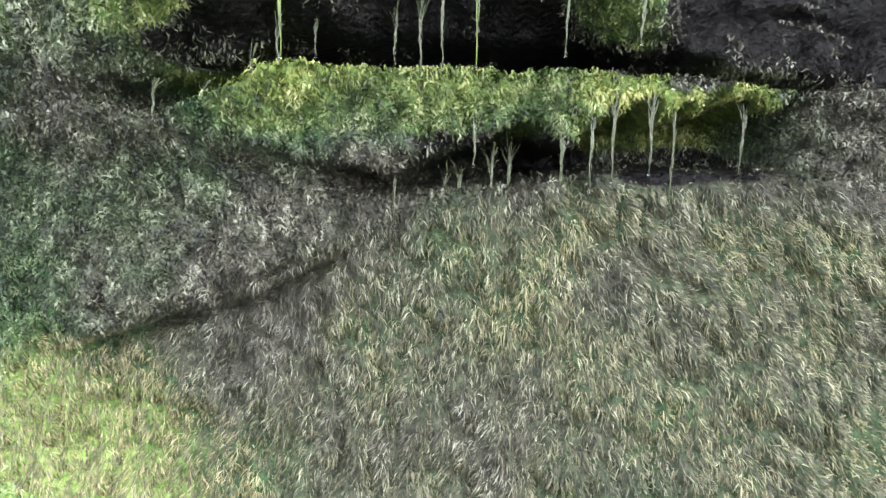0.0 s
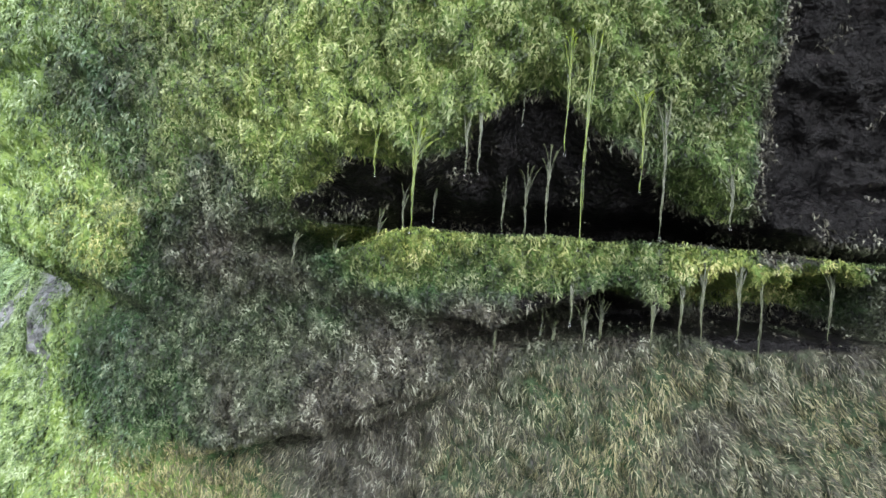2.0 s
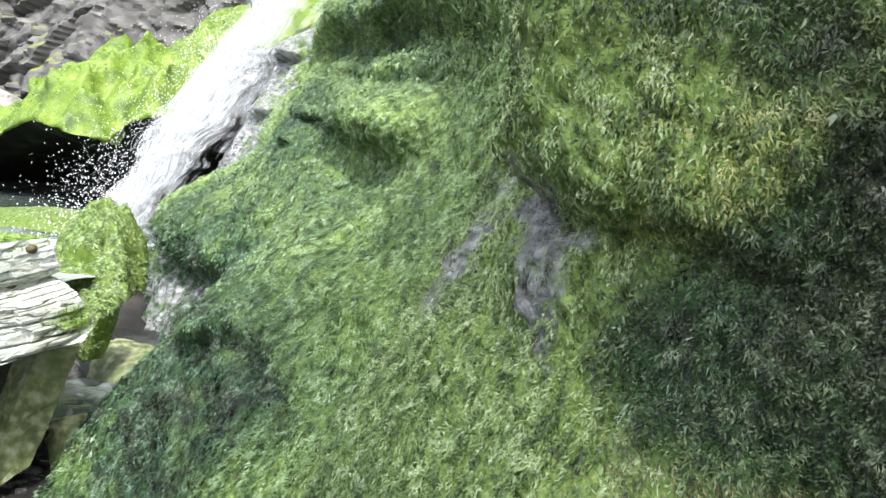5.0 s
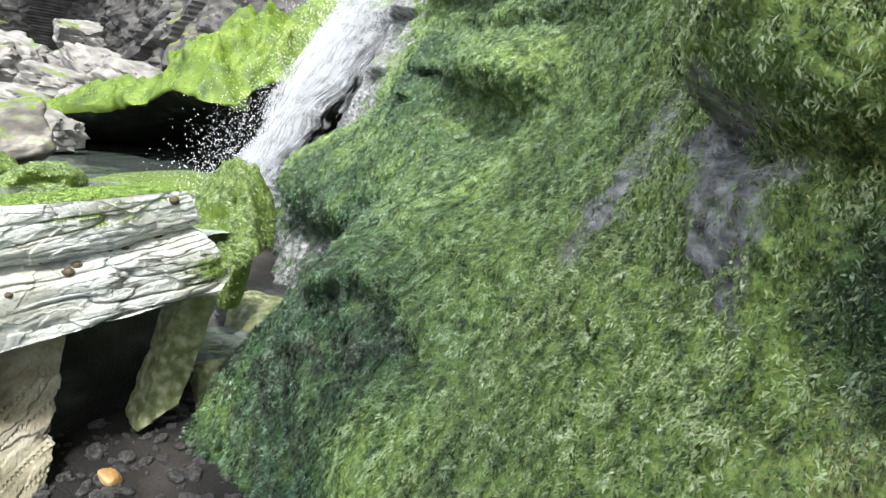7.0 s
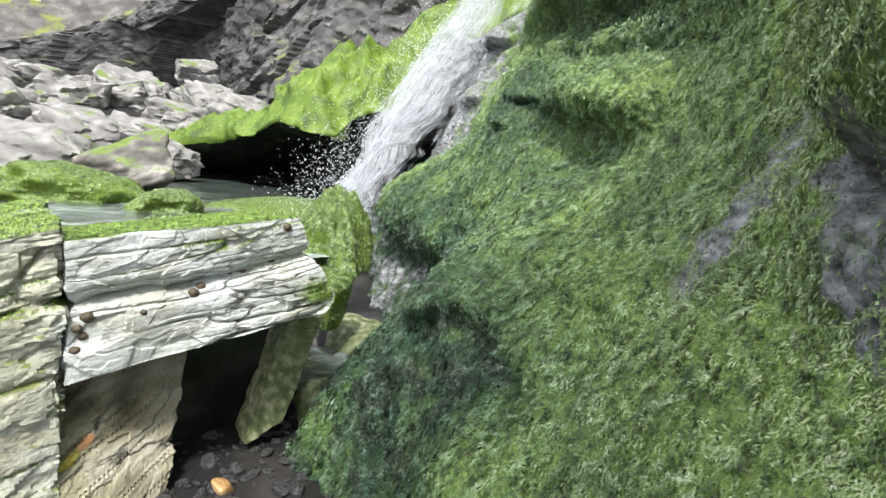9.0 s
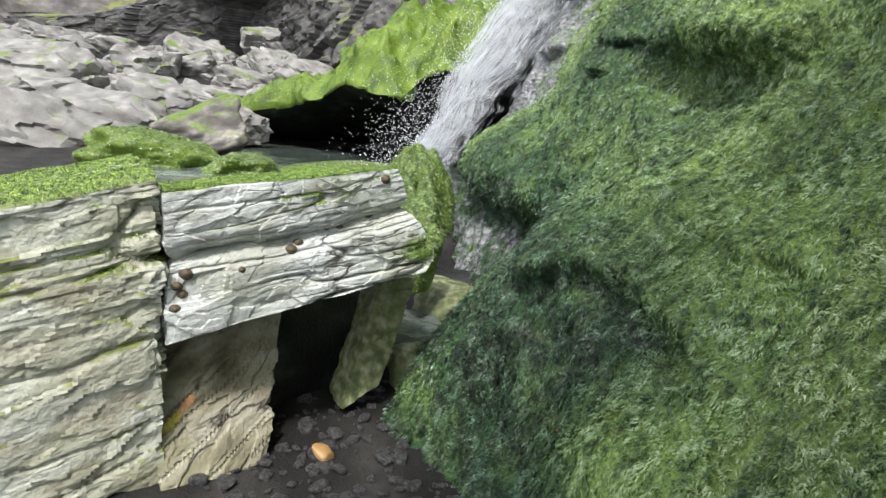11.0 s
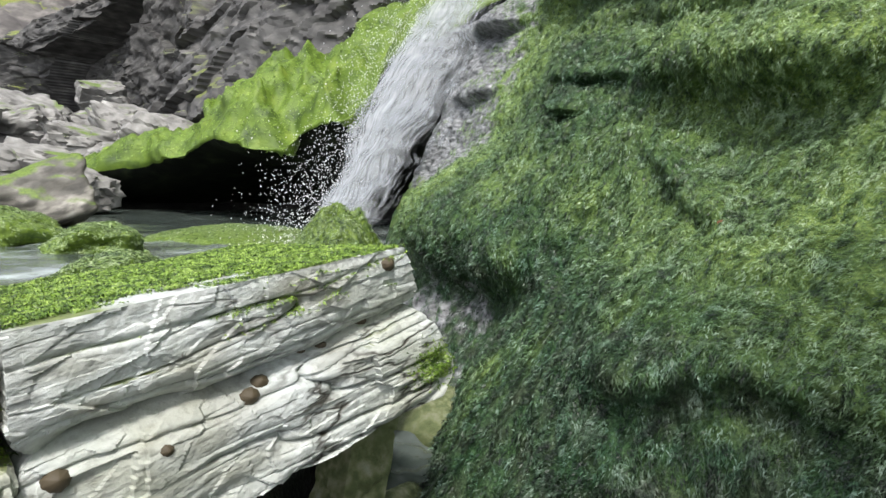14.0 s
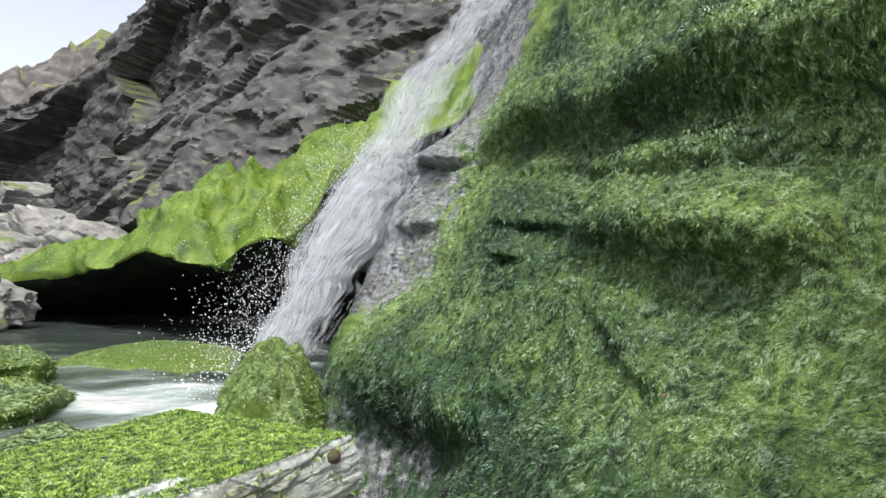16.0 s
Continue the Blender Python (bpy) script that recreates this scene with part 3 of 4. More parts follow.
def carpet(ob, count, length, width, seed, label, up=0.45, keep=None, tone=0.0, lift=1.0, mat=None):
    """Algae fronds on the upward faces of a stone."""
    me = ob.data
    me.calc_loop_triangles()
    v = np.empty(len(me.vertices) * 3, np.float32)
    me.vertices.foreach_get("co", v)
    m = np.array(ob.matrix_basis)
    v = v.reshape(-1, 3) @ m[:3, :3].T + m[:3, 3]
    t = np.empty(len(me.loop_triangles) * 3, np.int32)
    me.loop_triangles.foreach_get("vertices", t)
    a, b, c = (v[t.reshape(-1, 3)[:, k]] for k in range(3))
    nrm = np.cross(b - a, c - a)
    area = np.linalg.norm(nrm, axis=1)
    nrm = nrm / (area[:, None] + 1e-12)
    mid = (a + b + c) / 3
    weight = area * smooth(up - 0.2, up + 0.1, nrm[:, 2])
    if keep is not None:
        weight = weight * keep(mid)
    rng = np.random.default_rng(seed)
    k = rng.choice(len(weight), count, p=weight / weight.sum())
    r1, r2 = np.sqrt(rng.uniform(0, 1, (count, 1))), rng.uniform(0, 1, (count, 1))
    p, nrm = a[k] * (1 - r1) + b[k] * r1 * (1 - r2) + c[k] * r1 * r2, nrm[k]
    turn = rng.uniform(0, 6.28, count)
    way = np.stack([np.cos(turn), np.sin(turn), -0.2 + 0 * turn], -1) + 0.8 * nrm * np.array([1, 1, 0])
    way = way - nrm * (way * nrm).sum(1, keepdims=True)
    way /= np.linalg.norm(way, axis=1, keepdims=True) + 1e-6
    across = np.cross(nrm, way) + nrm * rng.normal(0, 0.35, (count, 1))
    ln, wd = length * rng.uniform(0.5, 1.5, (count, 1)), width * rng.uniform(0.6, 1.5, (count, 1))
    tuft = 0.5 + 0.5 * fbm(p[:, :1] * 14, p[:, 1:2] * 14, p[:, 2:] * 14, 2, seed)
    root = p - nrm * 0.002
    half = p + way * ln * 0.5 + nrm * ln * lift * (0.15 + 0.5 * tuft)
    tip = p + way * ln + nrm * ln * lift * (0.1 + 0.5 * tuft) * rng.uniform(0.3, 1, (count, 1))
    verts = np.stack([root, half - across * wd, tip, half + across * wd], 1).reshape(-1, 3)
    return tagged(new("algae_fronds", mesh_of("algae_fronds", verts, np.arange(count * 4).reshape(-1, 4), mat or ALGAE_FRESH, False, tone=np.full(count * 4, tone))),
                  label, "algae", kind="stuff")


# ---- algae strands that drip in the hollow ----
dm, n, l, p = material("water drop", 0.03, 0.5)
p.inputs["Transmission Weight"].default_value, p.inputs["IOR"].default_value = 1.0, 1.33
STRAND = {}
for key, one, two in (("green", (0.045, 0.08, 0.012), (0.15, 0.20, 0.025)), ("grey", (0.035, 0.045, 0.022), (0.10, 0.115, 0.065))):
    m, n, l, p = material("algae strand " + key, 0.25, 0.6)
    l.new(ramp(n, l, noise_node(n, l, 60, 4, (1, 1, 0.2)), (0.35, one), (0.65, two)), p.inputs["Base Color"])
    bump(n, l, p, noise_node(n, l, 300, 3, (1, 1, 0.15)), 0.8, 0.003)
    STRAND[key] = m


def hanging(x, y, z, length, funnel, key, seed):
    """One strand: a funnel of roots that draws together to a wet thread, with a drop at its tip."""
    rng = np.random.default_rng(seed)
    thing = new("hanging_algae")
    thing.location = (x, y, z)
    roots = 4 + int(funnel * 260)
    fine = 0.0013 + 0.055 * min(funnel, 0.02)
    for k in range(roots):
        s = np.linspace(0, 1, 34)
        a = math.pi * (k + rng.uniform(-0.4, 0.4)) / roots
        spreads = (funnel + 0.004) * rng.uniform(0.7, 1.5)
        draw = np.exp(-s * rng.uniform(3.5, 7)) if k else np.exp(-s * 6) * 0.2
        start = 0.006 + rng.uniform(0.0, 0.03)
        cx = math.cos(a) * spreads * draw + 0.0012 * np.sin(s * 9 + seed) + 0.0009 * vnoise(s * 8, s * 0 + k, s * 0, seed)
        cy = 0.3 * math.sin(a * 3) * spreads * draw + 0.02 * np.exp(-s * 7)
        stop = 1.0 if k == 0 else rng.uniform(0.3, 0.9)
        r = fine * (0.55 + 0.45 * (k == 0)) * (1 + 0.9 * np.exp(-s * 5)) * (1 - 0.5 * s) * (0.8 + 0.4 * vnoise(s * 14, s * 0 + k, s * 0, seed + 2))
        r[-1] *= 0.3
        t = np.linspace(0, 2 * np.pi, 6, endpoint=False)
        fall = start * (1 - s) ** 3 - length * s * stop
        V = np.stack([cx[:, None] + r[:, None] * np.cos(t), cy[:, None] + r[:, None] * np.sin(t), fall[:, None] + 0 * t], -1)
        q = np.arange(34 * 6).reshape(34, 6)
        f = np.stack([q[:-1], q[1:], np.roll(q[1:], -1, 1), np.roll(q[:-1], -1, 1)], -1).reshape(-1, 4)
        ob = new("strand", mesh_of("strand", V.reshape(-1, 3), f[:, ::-1], STRAND[key]))
        ob.parent = thing
    v, f = BALLS_SMALL
    drop = new("water_drop", mesh_of("water_drop", v * 0.0022 * np.array([1, 1, 1.5]) + np.array([cx[-1] * 0, 0, -length]), f, dm))
    drop.parent = thing
    return thing


bm = bmesh.new()
bmesh.ops.create_icosphere(bm, subdivisions=2, radius=1.0)
BALLS_SMALL = (np.array([q.co for q in bm.verts]), np.array([[w.index for w in q.verts] for q in bm.faces]))
bm.free()
# x, y, height of the root, length, width of the funnel
UPPER = (
    (-0.266, 0.760, 1.873, 0.063, 0.0044),
    (-0.205, 0.755, 1.866, 0.137, 0.0276),
    (-0.133, 0.780, 1.900, 0.079, 0.0075),
    (-0.114, 0.780, 1.939, 0.115, 0.0135),
    (-0.053, 0.840, 1.994, 0.081, 0.0073),
    (0.008, 0.745, 2.007, 0.154, 0.0057),
    (0.037, 0.750, 2.026, 0.305, 0.0115),
    (-0.006, 0.860, 1.859, 0.120, 0.0116),
    (-0.038, 0.900, 1.830, 0.098, 0.0121),
    (0.119, 0.770, 1.928, 0.119, 0.0148),
    (0.153, 0.780, 1.916, 0.171, 0.0105),
    (0.262, 0.820, 1.835, 0.065, 0.0110),
    (-0.075, 0.900, 1.811, 0.067, 0.0043),
    (-0.192, 0.900, 1.803, 0.048, 0.0043),
    (-0.237, 0.860, 1.787, 0.056, 0.0074),
    (-0.281, 0.880, 1.736, 0.050, 0.0042),
    (-0.360, 0.900, 1.701, 0.039, 0.0069),
    (-0.435, 0.900, 1.692, 0.034, 0.0069),
)
LOWER = (
    (0.044, 0.860, 1.664, 0.062, 0.0066),
    (0.076, 0.930, 1.608, 0.066, 0.0143),
    (0.105, 0.950, 1.623, 0.072, 0.0146),
    (0.174, 0.875, 1.671, 0.107, 0.0286),
    (0.219, 0.885, 1.673, 0.104, 0.0085),
    (0.252, 0.890, 1.689, 0.106, 0.0103),
    (0.311, 0.900, 1.711, 0.115, 0.0156),
    (0.349, 0.910, 1.713, 0.158, 0.0105),
    (0.490, 0.985, 1.711, 0.116, 0.0208),
    (-0.073, 0.900, 1.606, 0.098, 0.0069),
    (0.027, 0.950, 1.588, 0.052, 0.0110),
    (0.003, 0.950, 1.576, 0.040, 0.0073),
)
for k, row in enumerate(UPPER):
    tagged(hanging(*row, "green" if k in (0, 1, 5, 6, 9) else "grey", 200 + k), "wet algae strand dripping from the overhang", "algae strand", "strands of the overhang")
for k, row in enumerate(LOWER):
    tagged(hanging(*row, "grey", 240 + k), "wet algae strand dripping from the green ledge", "algae strand", "strands of the ledge")

# ---- rocks ----
def ball(level):
    bm = bmesh.new()
    bmesh.ops.create_icosphere(bm, subdivisions=level, radius=1.0)
    v = np.array([p.co for p in bm.verts])
    f = np.array([[p.index for p in q.verts] for q in bm.faces])
    bm.free()
    return v, f


BALLS = {k: ball(k) for k in (3, 4, 5, 6)}


def rock_mesh(name, size, seed, mat, level=5, facets=11, rough=0.06, strata=0.0, sharp=14, facet=0.0, taper=0.0):
    """An angular stone: a ball cut by random planes, roughened, with optional layering."""
    v, f = BALLS[level]
    rng = np.random.default_rng(seed)
    planes = rng.normal(0, 1, (facets, 3))
    planes /= np.linalg.norm(planes, axis=1, keepdims=True)
    planes = np.vstack([planes, np.eye(3), -np.eye(3)])
    reach = np.concatenate([rng.uniform(0.72, 1.0, facets), rng.uniform(0.8, 1.0, 6)])
    r = np.full(len(v), 0.0)
    for n, d in zip(planes, reach):
        r = r + np.clip(v @ n / d, 1e-3, None) ** sharp
    r = r ** (-1.0 / sharp)
    q = v * r[:, None]
    o = seed * 3.7
    r = 1 + rough * fbm(q[:, 0] * 2.2 + o, q[:, 1] * 2.2, q[:, 2] * 2.2, 5, seed) + strata * ridged(q[:, 0] * 1.2, q[:, 1] * 1.2, q[:, 2] * 9 + o, 3, seed + 3) + facet * shards(q[:, 0] * 2.3 + o, q[:, 1] * 2.3, q[:, 2] * 3.5, seed)
    q = q * r[:, None]
    q[:, :2] *= (1 - taper * np.clip(q[:, 2:] * 0.5 + 0.5, 0, 1))
    me = mesh_of(name, q * np.array(size), f, mat)
    if facet > 0:
        me.set_sharp_from_angle(angle=radians(24))
    return me


def rock(name, at, size, turn=(0, 0, 0), seed=1, mat=None, label="", category="rock", **more):
    ob = new(name, rock_mesh(name, size, seed, mat or BOULDER, **more))
    ob.matrix_world = pose(*at, *turn)
    return tagged(ob, label, category)


def block(name, n, shape, wear, mat, label, category="rock"):
    """A squared stone: the skin of a unit cube, n cells along each edge, laid out by shape(s, h, d) and worn by wear(points, push)."""
    parts, faces, count = [], [], 0
    nu = nv = n + 1
    a, b = np.meshgrid(np.linspace(0, 1, nu), np.linspace(0, 1, nv), indexing="ij")
    a, b = a.ravel(), b.ravel()
    for axis in range(3):
        for end in (0.0, 1.0):
            p = np.zeros((len(a), 3))
            p[:, axis], p[:, (axis + 1) % 3], p[:, (axis + 2) % 3] = end, a, b
            g = grid_faces(nu, nv)
            faces.append((g if end else g[:, ::-1]) + count)
            parts.append(p)
            count += len(p)
    p = np.vstack(parts)
    q = shape(p[:, 0], p[:, 1], p[:, 2])
    push = np.sign(p - 0.5) * np.clip(np.abs(p - 0.5) * 2, 0, 1) ** 6
    q = wear(q, push)
    me = mesh_of(name, q, np.vstack(faces)[:, ::-1], mat)
    bm = bmesh.new()
    bm.from_mesh(me)
    bmesh.ops.remove_doubles(bm, verts=bm.verts, dist=1e-4)
    bm.to_mesh(me)
    bm.free()
    me.set_sharp_from_angle(angle=radians(18))
    return tagged(new(name, me), label, category)


def slab_shape(s, h, d):
    """s along y, h up, d back from the face."""
    left_y, left_lo, left_hi = 0.33, 0.47, 1.06
    right_lo, right_hi = 0.70, 1.19
    right_y = curve1((0, 0.12, 0.45, 1), (1.47, 1.52, 1.44, 1.30), h)
    z0, z1 = left_lo + (right_lo - left_lo) * s, left_hi + (right_hi - left_hi) * s
    y = left_y + (right_y - left_y) * s
    z = z0 + (z1 - z0) * h - 0.10 * d * h + 0.12 * d * (1 - h)
    x = -3.64 - 1.0 * d + 0.05 * (1 - h)
    return np.stack([x, y + 0.02 * d, z], -1)


def bed_wear(tilt, groove, seed, amount=1.0):
    def wear(q, push):
        y, z = q[:, 1], q[:, 2]
        bed = z - tilt * y
        warp = bed + 0.025 * fbm(y * 2.2, q[:, 0] * 2.2, z * 2, 3, seed + 1)
        step = np.floor(warp * 6.5 + 0.3)
        fine = np.floor(warp * 23 + 0.5 * vnoise(y * 3, q[:, 0] * 3, z * 3, seed + 9))
        proud = lattice(step, np.floor(y * 0.9 + 0.37 * step), step * 0, seed + 2)
        thin = lattice(fine, np.floor(y * 2.6 + 0.61 * fine), fine * 0, seed + 3) * smooth(-0.1, 0.35, vnoise(y * 2, q[:, 0], warp * 5, seed + 10))
        chip = shards(y * 4 + 7, q[:, 0] * 4, warp * 7, seed + 4) + 0.35 * shards(y * 11 + 7, q[:, 0] * 11, warp * 17, seed + 14)
        cut = 0
        for at, wide, deep in groove:
            wander = at + 0.018 * vnoise(y * 5, y * 0, y * 0, seed + 5)
            cut = cut + deep * (0.6 + 0.5 * vnoise(y * 4, y * 0, y * 0, seed + 6)) * np.exp(-np.abs(bed - wander) / wide * 1.3)
        split = vnoise(y * 1.6 + 3, q[:, 0] * 1.6, warp * 15, seed + 20)
        split2 = vnoise(y * 4 + 5, q[:, 0] * 4, warp * 34, seed + 21)
        flaw = smooth(-0.1, 0.4, vnoise(y * 2.4, q[:, 0] * 2.4, warp * 4, seed + 22))
        cut = cut + amount * flaw * (0.036 * np.exp(-np.abs(split) / 0.05) + 0.006 * np.exp(-np.abs(split2) / 0.09))
        lump = 0.006 * fbm(q[:, 0] * 2.5, y * 2.5, z * 3, 5, seed + 8)
        move = amount * (0.006 * proud + 0.002 * thin + 0.015 * chip) - cut + lump
        out = q.copy()
        out[:, 0] -= -move * np.abs(push[:, 2]) * np.where(push[:, 2] < 0, 1, -1)
        out[:, 1] += move * push[:, 0]
        out[:, 2] += 0.5 * lump * push[:, 1]
        # worn corners
        edge = np.sort(np.abs(push), axis=1)[:, 1]
        mid = q.mean(axis=0)
        return out + (mid - out) * 0.012 * edge[:, None]
    return wear


slab = block("rock_slab", 200, slab_shape, bed_wear(0.2, ((0.715, 0.034, 0.12), (0.66, 0.008, 0.022), (0.76, 0.007, 0.02), (0.90, 0.006, 0.014)), 41), PALE,
             "pale layered slate slab with a mossy top", "rock slab")


def left_shape(s, h, d):
    y = -1.9 + (0.34 + 1.9) * s
    z0, z1 = -0.25 + 0.0 * s, 0.84 + 0.28 * s ** 2
    z = z0 + (z1 - z0) * h - 0.05 * d * h
    x = -3.52 + 0.25 * (1 - s) - 0.12 * h - 1.6 * d
    return np.stack([x, y, z], -1)


left_block = block("rock_block", 150, left_shape, bed_wear(0.2, ((0.45, 0.02, 0.03), (0.75, 0.012, 0.03)), 57, 1.1), WEATHERED,
      "weathered grey-green slate block beside the slab", "rock slab")


def lower_shape(s, h, d):
    y = 0.30 + (0.68 + 0.27 * h - 0.30) * s
    z = -0.25 + (0.47 + 0.05 * s + 0.25) * h
    x = -3.44 - 0.44 * h ** 1.3 - 0.9 * d - 0.25 * s * (0.2 + 0.8 * h)
    return np.stack([x, y, z], -1)


lower_block = block("rock_block", 90, lower_shape, bed_wear(0.5, ((0.1, 0.02, 0.03),), 63, 1.0), OCHRE,
      "ochre-stained slate block under the slab", "rock slab")


def standing_shape(s, h, d):
    y = 1.17 + 0.20 * s + (0.27 + 0.03 * s) * h
    z = -0.06 + 0.62 * h + 0.1 * s * (1 - h)
    x = -3.80 - 0.2 * d - 0.2 * h
    return np.stack([x, y, z], -1)


block("standing_stone", 40, standing_shape, bed_wear(0.0, (), 71, 0.6), SPECKLED, "narrow upright stone speckled with green algae", "rock")

# added rock: stops light from behind reaching the hollow under the slab
rock("wet_rock", (-4.55, 0.75, 0.15), (0.55, 1.0, 0.60), (0, 0, 10), 91, WETROCK, "added black rock that blocks light under the slab")
carpet(slab, 52000, 0.014, 0.0019, 302, "bright green algae on the top of the slab", 0.75,
       lambda p: smooth(-0.35, 0.15, fbm(p[:, 0] * 4, p[:, 1] * 3, p[:, 2] * 0, 3, 61) + 3.5 * (-3.72 - p[:, 0]) + 1.8 * (p[:, 1] - 0.75)) * smooth(0.92, 0.98, p[:, 2] - 0.11 * (p[:, 1] - 0.33)))
carpet(slab, 3500, 0.013, 0.0017, 304, "yellow-green algae patch on the corner of the slab", -2.0,
       lambda p: np.exp(-((p[:, 1] - 1.44) / 0.07) ** 2 - ((p[:, 2] - 0.82) / 0.045) ** 2) * smooth(-3.95, -3.8, p[:, 0]), lift=0.4)
carpet(left_block, 50000, 0.015, 0.0021, 303, "green algae on the top of the slate block", 0.85,
       lambda p: smooth(0.70, 0.80, p[:, 2]) * smooth(-0.2, 0.3, fbm(p[:, 0] * 4, p[:, 1] * 3, p[:, 2] * 0, 3, 62) + 5.0 * (-3.60 - p[:, 0])))

# ---- ground ----
def ground_z(x, y):
    z = -0.10 + 0.55 * smooth(-4.5, -5.4, x) + 2.6 * smooth(-9, -30, x) * (1 - smooth(1.8, 3.2, y) * smooth(9.5, 8.0, y) * smooth(-18.5, -16.0, x))
    return z + 0.02 * fbm(x * 1.5, y * 1.5, x * 0, 4, 80)


def spread(lo, hi, centre, n):
    t = np.linspace(-1, 1, n)
    return np.where(t < 0, centre - (centre - lo) * np.abs(t) ** 3, centre + (hi - centre) * t ** 3)


ax, ay = spread(-900, 600, -4, 240), spread(-900, 900, 1, 240)
AX, AY = np.meshgrid(ax, ay, indexing="ij")
GROUND = rock_material("wet grit", ((0.005, 0.005, 0.005), (0.012, 0.0115, 0.011), (0.026, 0.024, 0.022), (0.06, 0.056, 0.052)), 0.8, 40)
tagged(new("ground", mesh_of("ground", np.stack([AX, AY, ground_z(AX, AY)], -1).reshape(-1, 3), grid_faces(240, 240), GROUND)),
       "wet dark grit and shingle between the rocks", "ground", kind="structure")

# ---- pool ----
wm, n, l, p = material("pool water", 0.06, 0.6)
foam = noise_node(n, l, 1.6, 8, (1.0, 0.5, 1))
churn = n.new("ShaderNodeMath")
churn.operation = "MULTIPLY_ADD"
l.new(attr(n, "churn"), churn.inputs[0])
churn.inputs[1].default_value = 0.22
l.new(foam, churn.inputs[2])
foam = churn.outputs[0]
l.new(ramp(n, l, foam, (0.35, (0.055, 0.07, 0.062)), (0.50, (0.18, 0.21, 0.20)), (0.62, (0.5, 0.58, 0.57)), (0.7, (0.8, 0.82, 0.82))), p.inputs["Base Color"])
bump(n, l, p, noise_node(n, l, 7, 6), 0.35, 0.05)
px, py = np.meshgrid(np.linspace(-17.0, -5.75, 150), np.linspace(0.4, 9.0, 110), indexing="ij")
tagged(new("water", mesh_of("water", np.stack([px, py, 0.55 + 0.02 * fbm(px * 2, py * 2, px * 0, 3, 90)], -1).reshape(-1, 3), grid_faces(150, 110), wm,
           churn=np.exp(-(np.hypot(px + 6.6, py - 3.2) / 1.3) ** 2) + 0.6 * np.exp(-((py - 2.2 - 0.25 * (px + 8)) / 0.6) ** 2) * smooth(-9, -7.5, px) - 0.3 - 0.9 * smooth(-9.5, -12.0, px))),
       "pale foamy plunge pool under the waterfall", "water", kind="structure")

# ---- stones round the pool ----
pointed = rock("pointed_rock", (-6.1, 2.74, 0.70), (0.74, 0.60, 0.52), (8, 4, 30), 5, GREENROCK, "pointed rock covered with green algae beside the pool", facets=6, taper=0.78, rough=0.16)
carpet(pointed, 15000, 0.035, 0.0032, 301, "green algae fronds on the pointed rock", 0.1, None, 0.12, 0.25, ALGAE_NEAR)
wedged = rock("mossy_rock", (-4.44, 1.89, 0.56), (0.17, 0.15, 0.22), (0, 10, 20), 8, GREENROCK, "rounded green rock wedged behind the slab")
carpet(wedged, 5000, 0.022, 0.003, 305, "green algae fronds on the wedged rock", 0.0, None, 0.1, 0.3, ALGAE_NEAR)
rock("wet_rock", (-5.7, 2.3, 0.1), (0.5, 1.2, 0.42), (0, 0, 25), 18, WETROCK, "wet dark rock that dams the pool")
rock("wet_rock", (-4.9, 2.2, 0.05), (0.6, 0.5, 0.30), (0, 0, 25), 19, WETROCK, "wet dark rock in the runnel")
rock("wet_rock", (-4.2, 1.78, -0.04), (0.42, 0.34, 0.2), (0, 0, 25), 20, WETROCK, "wet dark rock under the runnel")
rock("mossy_rock", (-4.5, 2.2, 0.12), (0.36, 0.28, 0.24), (0, 0, 20), 9, SPECKLED, "rounded grey-green wet rock in the runnel")
rock("mossy_rock", (-3.98, 1.62, 0.05), (0.14, 0.12, 0.16), (10, 0, 20), 17, SPECKLED, "small brown-green rock beside the upright stone")
rx, ry = np.meshgrid(np.linspace(-4.55, -3.95, 40), np.linspace(1.5, 2.0, 40), indexing="ij")
tagged(new("water", mesh_of("water", np.stack([rx, ry, 0.175 + 0.012 * fbm(rx * 9, ry * 9, rx * 0, 3, 95)], -1).reshape(-1, 3), grid_faces(40, 40), wm, churn=-0.8 + 0 * rx)),
       "small foaming runnel between the rocks", "water", kind="structure")
for at, size, turn, seed, label in (
        ((-6.15, 1.38, 0.48), (0.55, 0.42, 0.15), (0, 0, 20), 10, "low flat rock covered with green algae"),
        ((-7.6, 1.55, 0.5), (0.7, 0.33, 0.2), (0, 0, 150), 12, "low flat rock covered with green algae"),
        ((-9.5, 2.0, 0.55), (0.9, 0.42, 0.25), (0, 0, 155), 13, "low flat rock covered with green algae"),
        ((-10.6, 4.1, 0.47), (2.3, 1.2, 0.17), (0, 0, 142), 14, "flat algae-covered rock washed by the pool"),
        ((-10.6, 0.9, 0.6), (1.2, 0.9, 0.4), (0, 0, 0), 15, "broad rounded rock covered with green algae")):
    one = rock("mossy_rock", at, size, turn, seed, GREENROCK, label, rough=0.12)
    carpet(one, 9000, 0.04, 0.0045, 310 + seed, "green algae fronds on a low rock", 0.2, None, 0.0, 0.35, ALGAE_NEAR)
rock("mossy_rock", (-12.3, 1.75, 0.85), (1.1, 0.5, 0.55), (15, -20, 40), 16, MOSSY, "tilted slab with green growth beside the cave")

